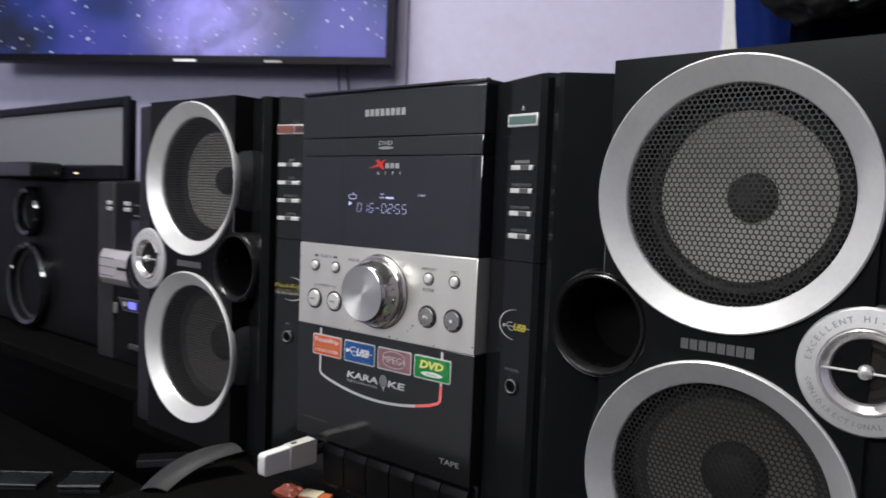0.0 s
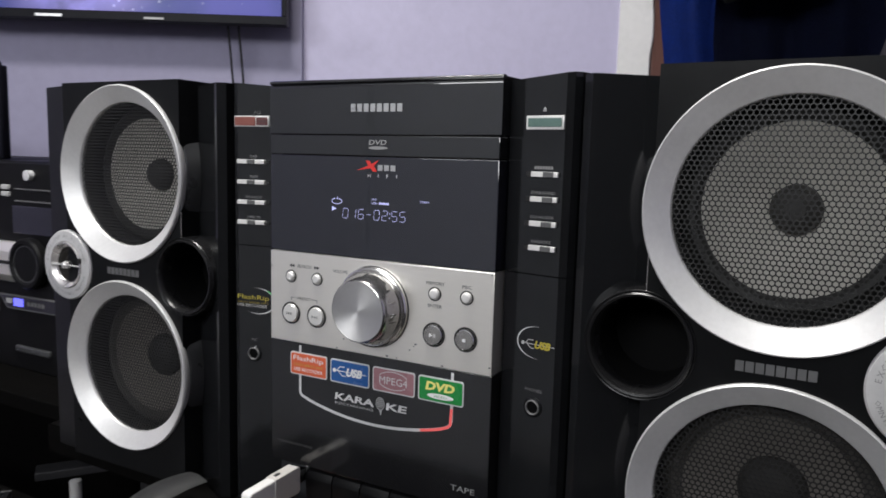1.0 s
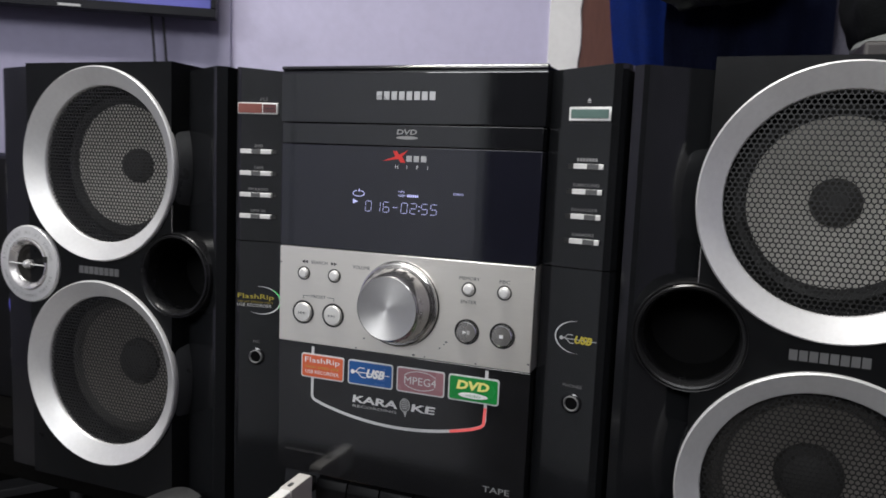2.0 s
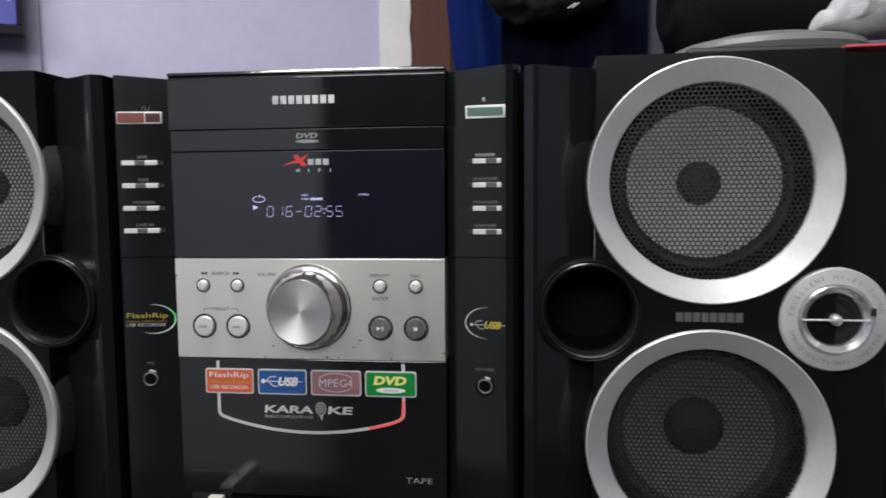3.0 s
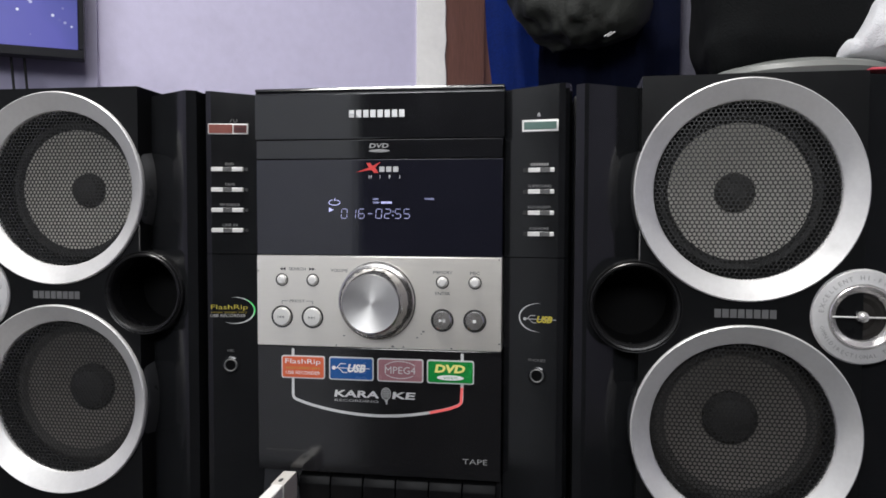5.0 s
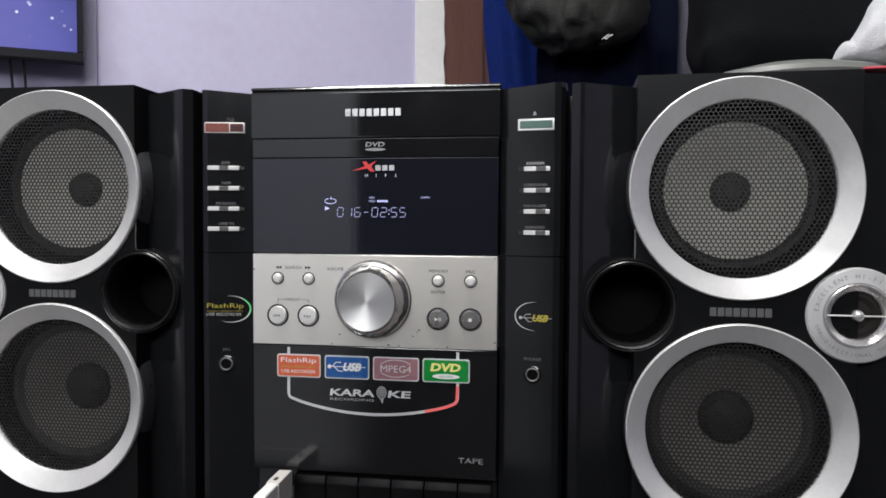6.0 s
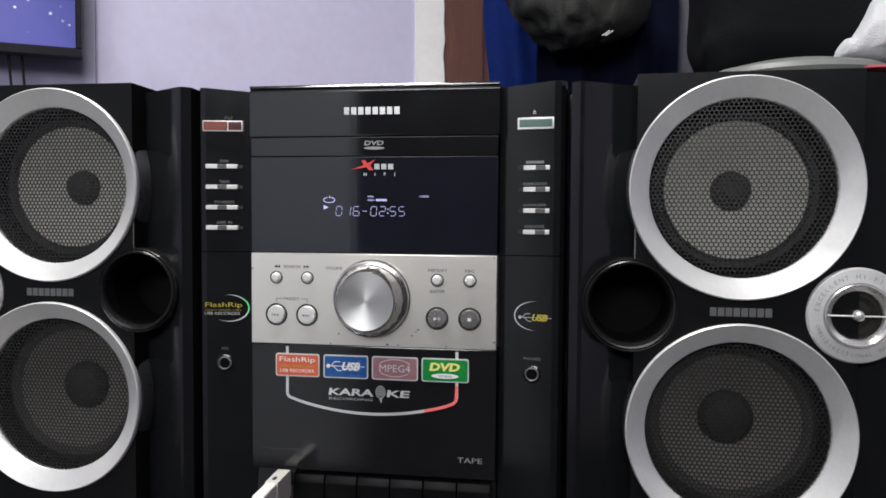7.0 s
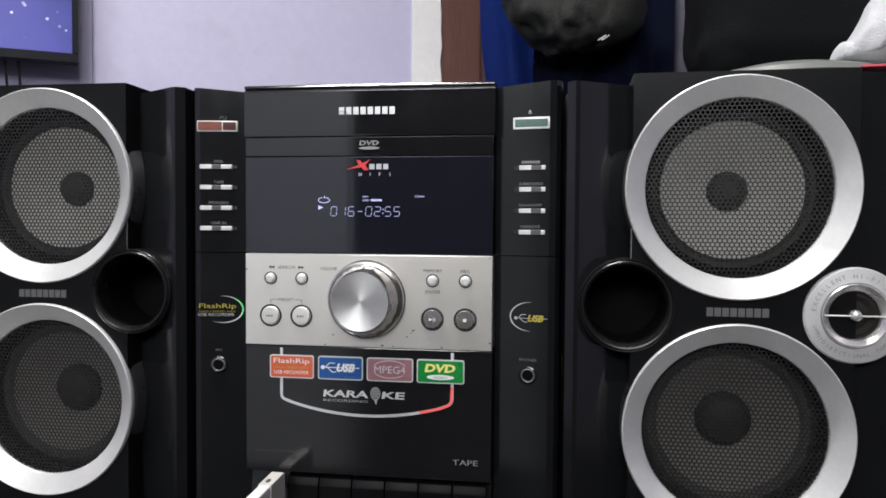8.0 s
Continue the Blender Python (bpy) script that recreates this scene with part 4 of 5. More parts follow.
def usb_mark(x, z, s, mtext, mline, y, parent):
    """The trident sign and the three letters."""
    lettering("USB", x + 4.2 * s, z, 6.2 * s, y, mtext, parent, width=13.5 * s, shear=0.3, bold=0.05)
    part("trident", box(x - 14 * s, x + 14 * s, y + 0.00005, y + 0.0002, z - 0.25 * s, z + 0.25 * s), mline, parent)
    part("trident", slab([(x - 13 * s + 1.5 * s * math.cos(a), z + 1.5 * s * math.sin(a)) for a in np.linspace(0, 6.28, 13)[:-1]], y, 0.0002), mline, parent)
    part("trident", ribbon([(x - 11 * s, z), (x - 8 * s, z + 3.2 * s), (x - 4 * s, z + 3.2 * s)], 0.6 * s, y), mline, parent)
    part("trident", ribbon([(x - 9.5 * s, z), (x - 6 * s, z - 3.2 * s), (x - 3 * s, z - 3.2 * s)], 0.6 * s, y), mline, parent)


usb_mark(-0.0187, 0.1283, 0.00100, WHITE_PRINT, WHITE_PRINT, ys, stickers[1])
lettering("MPEG4", 0.0177, 0.1280, 0.0052, ys, PRINT_SILVER, stickers[2], width=0.0225)
part("swoosh", ribbon([(0.0177 + 0.0125 * math.cos(a), 0.1283 + 0.0062 * math.sin(a)) for a in np.linspace(0.5, 2.7, 20)], 0.0005, ys), PRINT_SILVER, stickers[2])
part("swoosh", ribbon([(0.0177 + 0.0125 * math.cos(a), 0.1283 + 0.0062 * math.sin(a)) for a in np.linspace(3.7, 5.6, 20)], 0.0005, ys), PRINT_SILVER, stickers[2])
lettering("DVD", 0.0542, 0.1303, 0.0060, ys, LIT_YELLOW, stickers[3], width=0.0215, shear=0.2, bold=0.045)
part("disc_mark", slab([(0.0542 + 0.0098 * math.cos(a), 0.1238 + 0.0018 * math.sin(a)) for a in np.linspace(0, 2 * math.pi, 41)[:-1]], ys, 0.0002), WHITE_PRINT, stickers[3])
lettering("VIDEO", 0.0542, 0.1238, 0.0016, ys - 0.0001, GREEN, stickers[3], width=0.0100)
lettering("KARA", -0.0145, 0.1094, 0.0051, -0.0003, PRINT_SILVER, door_c, width=0.0335, shear=0.15, bold=0.03)
lettering("KE", 0.0203, 0.1094, 0.0051, -0.0003, PRINT_SILVER, door_c, width=0.0165, shear=0.15, bold=0.03)
mic = part("microphone_mark", slab([(0.0072 + 0.0036 * math.cos(a), 0.1104 + 0.0046 * math.sin(a)) for a in np.linspace(0, 2 * math.pi, 33)[:-1]], -0.0004, 0.0003), PRINT_DARK, door_c, "grey printed microphone")
part("microphone_rim", ribbon([(0.0072 + 0.0034 * math.cos(a), 0.1104 + 0.0044 * math.sin(a)) for a in np.linspace(0, 2 * math.pi, 33)[:-1]], 0.0005, -0.0006, closed=True), PRINT, mic)
for k in range(-2, 3):
    part("microphone_bar", box(0.0072 - 0.0028 + abs(k) * 0.0005, 0.0072 + 0.0028 - abs(k) * 0.0005, -0.0006, -0.0004, 0.1108 + k * 0.0013 - 0.0002, 0.1108 + k * 0.0013 + 0.0002), PRINT, mic)
part("microphone_stem", slab([(0.0060, 0.1062), (0.0086, 0.1062), (0.0080, 0.1030), (0.0076, 0.1022)], -0.0004, 0.0003), PRINT, mic)
lettering("RECORDING", -0.0150, 0.1044, 0.0018, -0.0003, PRINT, door_c, width=0.0325)
lettering("TAPE", 0.0722, 0.0637, 0.0038, -0.0003, PRINT_MID, door_c, width=0.0178)
lettering("HIGH DENSITY HEAD", -0.0675, 0.0655, 0.0017, -0.0003, FAINT, door_c, width=0.0320)


# buttons, badges and sockets on the side panels
standing = set(bpy.data.objects)
ysd = 0.0098


def flat_button(x0, x1, z, dark, legend, lx):
    b = part("button", box(x0, x1, ysd - 0.0022, ysd + 0.003, z - 0.0016, z + 0.0016, 0.0004), BUTTON, unit, "small silver push button")
    w = x1 - x0
    for f0, f1, m in dark:
        part("inlay", box(x0 + f0 * w, x0 + f1 * w, ysd - 0.0026, ysd - 0.0021, z - 0.0015, z + 0.0015), m, b)
    if legend:
        lettering(legend[0], lx, z + 0.0040, 0.0020, ysd - 0.0001, LEGEND, unit, width=legend[1])
    else:
        bars(lx - 0.0065, lx + 0.0065, z + 0.0040, 0.0019, 7, ysd - 0.0001, LEGEND, unit)


for z, leg in ((0.2738, ("DVD", 0.0062)), (0.2585, ("TAPE", 0.0075)), (0.2432, ("FM RADIO", 0.0145)), (0.2280, ("LINE IN", 0.0110))):
    flat_button(-0.1285, -0.1050, z, ((0.38, 0.66, INLAY),), leg, -0.1155)
    part("inlay", box(-0.1043, -0.1018, ysd - 0.0006, ysd + 0.001, z - 0.0012, z + 0.0012), DARK, unit)
for z, leg in ((0.2720, None), (0.2568, ("SURROUND", 0.0165)), (0.2418, ("EQUALIZER", 0.0160)), (0.2268, ("KARAOKE", 0.0135))):
    flat_button(0.1078, 0.1262, z, ((0.46, 0.84, INLAY),), leg, 0.1160)
    part("inlay", box(0.1042, 0.1074, ysd - 0.0004, ysd + 0.001, z - 0.0015, z + 0.0015), DARK, unit)
pw = part("power_button", box(-0.1305, -0.1010, ysd - 0.0020, ysd + 0.003, 0.2998, 0.3078, 0.0005), BUTTON, unit, "power button, red translucent")
part("lens", box(-0.1297, -0.1122, ysd - 0.0026, ysd - 0.0019, 0.3005, 0.3071, 0.0003), RED_BTN, pw, "red translucent cap")
part("lens", box(-0.1115, -0.1018, ysd - 0.0025, ysd - 0.0019, 0.3008, 0.3068, 0.0003), mat("smoky_red_cap", (0.12, 0.05, 0.05), 0.15), pw)
part("symbol", box(-0.1102, -0.1027, ysd - 0.0028, ysd - 0.0024, 0.3036, 0.3041), DARK, pw)
part("power_symbol", ribbon([(-0.1110 + 0.0013 * math.cos(a), 0.3103 + 0.0013 * math.sin(a)) for a in np.linspace(2.2, 7.2, 18)], 0.0004, ysd - 0.0001), PRINT_DIM, unit)
part("power_symbol", ribbon([(-0.1150, 0.3090), (-0.1135, 0.3116)], 0.0004, ysd - 0.0001), PRINT_DIM, unit)
ej = part("eject_button", box(0.1032, 0.1288, ysd - 0.0020, ysd + 0.003, 0.2988, 0.3072, 0.0005), BUTTON, unit, "eject button, pale green in a silver frame")
part("lens", box(0.1046, 0.1274, ysd - 0.0026, ysd - 0.0019, 0.3004, 0.3057, 0.0003), GREEN_BTN, ej, "pale green translucent cap")
part("symbol", slab([(0.1138, 0.3108), (0.1162, 0.3108), (0.1150, 0.3126)], ysd - 0.0002, 0.0003), PRINT, unit)
part("symbol", box(0.1138, 0.1162, ysd - 0.0002, ysd + 0.0002, 0.3098, 0.3103), PRINT, unit)

# recorder badge and serial-bus badge
lettering("FlashRip", -0.1165, 0.1692, 0.0046, ysd - 0.0001, PRINT_YELLOW, unit, name="badge", width=0.0275)
lettering("HIGH SPEED MP3", -0.1168, 0.1656, 0.0014, ysd - 0.0001, mat("dull_gold_print", (0.25, 0.19, 0.02), 0.5), unit, name="badge", width=0.0265)
lettering("USB RECORDER", -0.1175, 0.1632, 0.0022, ysd - 0.0001, PRINT, unit, name="badge", width=0.0265, shear=0.15)
part("badge_swoosh", ribbon([(-0.1125 + 0.0148 * math.cos(a), 0.1672 + 0.0100 * math.sin(a)) for a in np.linspace(-2.1, 1.75, 40)], 0.0011, ysd - 0.0002, taper=True), PRINT_SILVER, unit, "silver crescent line")
part("badge_swoosh", ribbon([(-0.1125 + 0.0150 * math.cos(a), 0.1672 + 0.0102 * math.sin(a)) for a in np.linspace(-0.55, 1.0, 20)], 0.0010, ysd - 0.0004, taper=True), LIT_GREEN, unit, "lit green crescent")
usb_mark(0.1170, 0.1660, 0.00082, PRINT_YELLOW, PRINT, ysd - 0.0002, unit)
part("badge_swoosh", ribbon([(0.1165 + 0.0140 * math.cos(a), 0.1672 + 0.0102 * math.sin(a)) for a in np.linspace(1.5, 4.75, 40)], 0.0009, ysd - 0.0002, taper=True), PRINT_SILVER, unit, "silver crescent line")
for x, word, w in ((-0.1155, "MIC", 0.0052), (0.1152, "PHONES", 0.0120)):
    lettering(word, x, 0.1365, 0.0021, ysd - 0.0001, PRINT_DIM, unit, width=w)
    sock = part("socket", lathe_y(x, 0.1255, [(0.0066, 0.0104), (0.0064, 0.0092), (0.0054, 0.0088), (0.0049, 0.0094)], 40), PANEL, unit, "headphone-size jack socket")
    part("socket_ring", lathe_y(x, 0.1255, [(0.0050, 0.0098), (0.0049, 0.0082), (0.0044, 0.0078), (0.0040, 0.0082), (0.0038, 0.0096)], 40), PRINT_DIM, sock, "dull metal ring")
    # Flat black disc stands in for the dark inside the socket
    part("socket_dark_disc", lathe_y(x, 0.1255, [(0.0040, 0.0090), (0.0036, 0.0094), (0, 0.0094)], 32), HOLE, sock)

for ob in set(bpy.data.objects) - standing:
    for v in ob.data.vertices:
        v.co.y -= (abs(v.co.x) - 0.1119) * 0.164

# memory stick in the front socket
stick = empty("memory_stick", -0.0630, -0.03, 0.042, "white plastic memory stick plugged into the stereo", "memory stick")
part("shell", prism_x([(-0.0560, 0.0335), (-0.0580, 0.0355), (-0.0580, 0.0490), (-0.0560, 0.0510), (-0.0080, 0.0520), (-0.0060, 0.0500), (-0.0060, 0.0335), (-0.0080, 0.0320)], -0.0672, -0.0588, 0.0012), USB_WHITE, stick)
part("sleeve", prism_x([(-0.0330, 0.0325), (-0.0330, 0.0518), (-0.0078, 0.0524), (-0.0055, 0.0505), (-0.0055, 0.0330), (-0.0078, 0.0316)], -0.0678, -0.0582, 0.0008), USB_GREY, stick, "pale grey sliding sleeve")
part("thumb_slot", box(-0.0642, -0.0618, -0.0285, -0.0235, 0.0515, 0.0528, 0.0004), HOUSING, stick)
part("plug", box(-0.0655, -0.0605, -0.0070, 0.0040, 0.0370, 0.0470, 0.0003), CHROME, stick)


# behind the stereo ----------------------------------------------------------
TV_AT = Matrix.Translation((-0.878, 0.950, 0.576)) @ Matrix.Rotation(radians(30.0), 4, "Z")
TV_W, TV_H = 1.12, 0.63


def on_tv(bm):
    """Local x runs along the set from its right edge, y = 0 is its front."""
    bm.transform(TV_AT)
    return bm


structure("wall_north_4", on_tv(box(-2.45, 0.020, 0.1005, 0.280, -1.326, 1.344)), WALL_SHADE, "lavender wall projection behind the television, its shade painted in", "wall")
tv = empty("television", -1.3, 0.72, 0.575, "flat wall television showing a violet star field", "television")
part("case", on_tv(box(-TV_W, 0, 0.004, 0.040, 0, TV_H, 0.004)), TVM, tv)
part("screen", on_tv(box(-TV_W + 0.012, -0.012, 0.0015, 0.0035, 0.020, TV_H - 0.012)), TVPIC, tv, "lit screen")
for m0, m1, z0, z1 in ((-TV_W, 0, 0, 0.019), (-TV_W, 0, TV_H - 0.010, TV_H), (-TV_W, -TV_W + 0.010, 0.020, TV_H - 0.011), (-0.010, 0, 0.020, TV_H - 0.011)):
    part("bezel", on_tv(box(m0, m1, -0.002, 0.006, z0, z1, 0.001)), TVM, tv)
part("mount", on_tv(box(-0.66, -0.46, 0.0405, 0.1000, 0.2, 0.4)), TVM, tv)
part("badge", on_tv(box(-0.57, -0.51, -0.004, -0.0022, 0.003, 0.009)), PRINT_SILVER, tv)
part("badge", on_tv(box(-0.325, -0.28, -0.004, -0.0022, 0.003, 0.008)), PRINT, tv)
for cx, dz in ((-0.145, 0.30), (-0.120, 0.26)):
    tagged(part("power_cord", on_tv(tube([(cx, 0.04, 0.01), (cx + 0.003, 0.052, -0.06), (cx + 0.004, 0.075, -0.14), (cx + 0.002, 0.094, -0.28), (cx, 0.094, -0.60)], 0.0028)), DARK), "thin black cord hanging from the television", "cord")

# second stereo with a monitor on it
rack = empty("stereo_unit", -0.56, 0.25, 0.0, "black older mini stereo with a silver control block", "stereo")
part("body", box(-0.682, -0.440, 0.158, 0.42, 0.0, 0.250, 0.004), OLDBLACK, rack)
part("side_strip", box(-0.684, -0.640, 0.150, 0.160, 0.0, 0.248, 0.003), OLDGREY, rack)
part("front_panel", box(-0.638, -0.442, 0.152, 0.160, 0.0, 0.248, 0.002), OLDBLACK, rack)
blk = part("control_block", prism_x([(0.146, 0.107), (0.141, 0.116), (0.141, 0.144), (0.146, 0.155), (0.152, 0.155), (0.152, 0.107)], -0.662, -0.572, 0.001), PLATE, rack, "silver control block")
for z in (0.119, 0.131, 0.143):
    part("groove", box(-0.661, -0.622, 0.1405, 0.1415, z, z + 0.0012), PRINT_DARK, blk)
part("slot", box(-0.614, -0.578, 0.1400, 0.1415, 0.129, 0.133), DARK, blk)
part("dial", lathe_y(-0.560, 0.132, [(0.030, 0.150), (0.030, 0.142), (0.028, 0.139), (0.024, 0.139), (0.021, 0.141), (0, 0.140)], 40), OLDBLACK, rack, "round black dial")
part("dial_ring", lathe_y(-0.560, 0.132, [(0.022, 0.1425), (0.0215, 0.1405), (0.0205, 0.1405), (0.020, 0.1425)], 40), HOUSING, rack)
disp = part("display_strip", slab([(-0.628, 0.090), (-0.500, 0.092), (-0.500, 0.075), (-0.612, 0.073)], 0.1500, 0.002), PRINT_DIM, rack)
part("display_face", slab([(-0.624, 0.0885), (-0.502, 0.0905), (-0.502, 0.0765), (-0.6105, 0.0748)], 0.1492, 0.001), GLOSS, disp)
part("display_lamp", slab([(-0.598, 0.0870), (-0.580, 0.0873), (-0.580, 0.0778), (-0.598, 0.0775)], 0.1487, 0.0005), glow("blue_display_lamp", (0.16, 0.16, 1.0), 1.6), disp, "lit blue field")
bars(-0.612, -0.600, 0.083, 0.006, 3, 0.1487, PRINT, disp)
bars(-0.572, -0.540, 0.083, 0.005, 5, 0.1487, PRINT_DIM, disp)
for bx in (-0.657, -0.612):
    for bz in (0.219, 0.211):
        part("button", box(bx, bx + 0.013, 0.148, 0.153, bz - 0.0028, bz + 0.0028, 0.0012), PRINT, rack)
part("knob", lathe_y(-0.560, 0.234, [(0.006, 0.152), (0.006, 0.146), (0, 0.145)], 20), PRINT_SILVER, rack)
for bz in (0.217, 0.203):
    part("slot_line", box(-0.590, -0.500, 0.1508, 0.1525, bz, bz + 0.0012), PRINT_DIM, rack)
part("tape_window", box(-0.596, -0.500, 0.1505, 0.1525, 0.165, 0.198, 0.001), WINDOW, rack)
part("handle_bar", box(-0.598, -0.535, 0.148, 0.153, 0.022, 0.030, 0.002), HOUSING, rack)
part("clip", box(-0.640, -0.630, 0.149, 0.153, 0.066, 0.082, 0.002), PRINT_DIM, rack)

OLD_AT = Matrix(((1.28, 0, 0, -0.866 + 0.660 * 1.28), (0, 1.25, 0, 0.23 - 0.150 * 1.25), (0, 0, 1.24, 0.053 - 0.083 * 1.24), (0, 0, 0, 1)))
rack.matrix_basis = OLD_AT @ rack.matrix_basis
mon = empty("monitor", -1.10, 0.28, 0.249, "old black monitor with a grey unlit screen, on the stereo", "monitor")
part("case", box(-1.75, -0.866, 0.2570, 0.285, 0.2490, 0.392, 0.003), TVM, mon)
part("screen", box(-1.73, -0.8565, 0.2540, 0.2575, 0.2745, 0.3765, 0.002), MONSCREEN, mon, "flat grey screen")
part("bezel", box(-1.75, -0.8540, 0.250, 0.2568, 0.2490, 0.2735, 0.003), TVM, mon)
part("bezel", box(-1.75, -0.8540, 0.250, 0.2568, 0.3775, 0.3940, 0.003), TVM, mon)
part("bezel", box(-0.8535, -0.8330, 0.250, 0.2568, 0.2490, 0.3940, 0.003), TVM, mon)
part("indicator", box(-1.025, -1.013, 0.2480, 0.2505, 0.2585, 0.2620, 0.0008), glow("indicator_lamp", (1.0, 0.8, 0.55), 1.2), mon)
long_box = tagged(part("black_box", box(-1.35, -1.06, 0.185, 0.243, 0.2495, 0.278, 0.004), PANEL), "long black box lying before the monitor", "box")
for ob in (mon, long_box):
    ob.location.z += 0.012
stand = empty("sideboard", -1.1, 0.4, -0.75, "low black stand under the older stereo with an added dark body", "sideboard")
part("top", box(-1.9, -0.425, 0.16, 0.66, -0.073, -0.0500, 0.003), TABLEM, stand)
# Body added to keep the open space under the stereo dark
part("body", box(-1.88, -0.44, 0.42, 0.64, -0.75, -0.0735, 0.003), TABLEM, stand)
# Bench added to carry the cases and cover the pale floor
bench = empty("bench", -0.85, -0.05, -0.75, "low dark bench added beside the table", "bench")
part("top", box(-1.5, -0.45, -0.30, 0.175, -0.225, -0.2005, 0.003), TABLEM, bench)
part("front_board", box(-1.48, -0.47, -0.27, -0.25, -0.75, -0.2255, 0.002), TABLEM, bench)
part("back_board", box(-1.48, -0.47, 0.135, 0.155, -0.75, -0.2255, 0.002), TABLEM, bench)
stool = empty("stool", -0.70, 0.29, -0.75, "low stool with a dark seat edge and a pale leg", "stool")
part("seat", prism_z([(-0.738, 0.218), (-0.636, 0.354), (-0.664, 0.375), (-0.766, 0.239)], -0.213, -0.200, 0.002), GREYRIM, stool, "dark grey seat")
part("leg", tube([(-0.6930, 0.252, -0.213), (-0.6930, 0.252, -0.75)], 0.0085, 14), USB_WHITE, stool, "pale round leg")
part("leg", tube([(-0.660, 0.352, -0.213), (-0.660, 0.352, -0.75)], 0.0085, 14), GREYRIM, stool)

old = empty("loudspeaker", -0.80, 0.25, 0.0, "black loudspeaker of the older stereo with glossy rings", "loudspeaker")
part("cabinet", box(-1.25, -0.692, 0.17, 0.40, 0.0, 0.2508, 0.006), OLDBLACK, old)
for z, r in ((0.195, 0.042), (0.075, 0.070)):
    part("woofer_ring", lathe_y(-0.935, z, [(r, 0.170), (r, 0.160), (r - 0.004, 0.155), (r - 0.010, 0.158), (r - 0.012, 0.170)], 48), GLOSS, old)
    part("cone", lathe_y(-0.935, z, [(r - 0.011, 0.168), (0.012, 0.185), (0, 0.180)], 40), SURROUND, old)

old.matrix_basis = OLD_AT @ old.matrix_basis

# things on the loudspeakers
gad = empty("remote_control", -0.335, 0.05, 0.333, "small dark box lying on the loudspeaker", "remote control")
part("body", box(-0.362, -0.308, 0.047, 0.125, 0.3292, 0.3380, 0.002), PANEL, gad)
part("knob", lathe_z(-0.338, 0.062, [(0.008, 0.3370), (0.008, 0.3415), (0.006, 0.3428), (0, 0.3430)], 24), DARK, gad)
# Thin sheet built for a red line along the loudspeaker's top
folder = box(0.3270, 0.480, -0.003, 0.200, 0.3345, 0.3360, 0.0004)
for v in folder.verts:
    v.co.z += (v.co.x - 0.3270) * 0.016
tagged(part("pink_red_sheet", folder, REDPLASTIC), "thin pink-red sheet along the top of the loudspeaker", "folder")


# clothes hanging by the door and the pile behind the loudspeaker
def cloth(name, x0, x1, z0, z1, y, folds, depth, material, label, category, seed, bottom=None, left=None, thick=0.006):
    """A hanging sheet with vertical folds and thickness."""
    rnd = random.Random(seed)
    bm = bmesh.new()
    nx, nz = 48, 30
    ph = [rnd.uniform(0, 6.28) for _ in range(4)]
    grid = []
    for j in range(nz + 1):
        v = j / nz
        row = []
        for i in range(nx + 1):
            u = i / nx
            lo = z0 + (bottom(u) if bottom else 0)
            z = lo + (z1 - lo) * v
            xl = x0 + (left(v) if left else 0)
            x = xl + (x1 - xl) * u
            yy = y + depth * (math.sin(u * folds * 6.28 + ph[0] + v * 0.8) * 0.6 + math.sin(u * folds * 2.3 * 6.28 + ph[1] + v * 1.7) * 0.25
                              + 0.5 * math.sin(v * 5 + u * 7 + ph[2]) * 0.4)
            row.append(bm.verts.new((x, yy, z)))
        grid.append(row)
    for j in range(nz):
        for i in range(nx):
            bm.faces.new((grid[j][i], grid[j][i + 1], grid[j + 1][i + 1], grid[j + 1][i]))
    bmesh.ops.solidify(bm, geom=list(bm.faces), thickness=thick)
    ob = part(name, bm, material, crease=80)
    return tagged(ob, label, category)


hook = empty("clothes_rail", 0.2, 0.80, 1.1, "dark rail with clothes hung on it", "rail")
part("rail", tube([(0.0, 0.80, 1.12), (0.75, 0.80, 1.12)], 0.012, 12), TVM, hook)
for hx in (0.1, 0.70):
    part("hanger_rod", tube([(hx, 0.80, 1.12), (hx, 0.80, 1.92)], 0.006, 12), TVM, hook)
cloth("jacket", 0.008, 0.30, 0.05, 1.11, 0.76, 2.6, 0.018, NAVY, "royal blue cloth jacket hanging on a rail", "jacket", 3, left=lambda v: 0.030 * (1 - v) + 0.015 * math.sin(v * 9))
cloth("dark_shirt", 0.120, 0.326, 0.02, 1.11, 0.715, 2.2, 0.014, NAVY_DARK, "dark navy shirt hanging over the jacket", "shirt", 8, left=lambda v: 0.02 * math.sin(v * 11))


# Grey strip added so the wall gap beside the shirt looks shaded
cloth("strap", 0.318, 0.362, 0.10, 1.11, 0.735, 0.6, 0.003, mat("grey_gap_strip", (0.17, 0.165, 0.21), 0.9, vary=0.15, scale=30, bump=0.4), "grey strip added over the shaded wall gap beside the shirt", "strap", 21, left=lambda v: 0.004 * math.sin(v * 8))


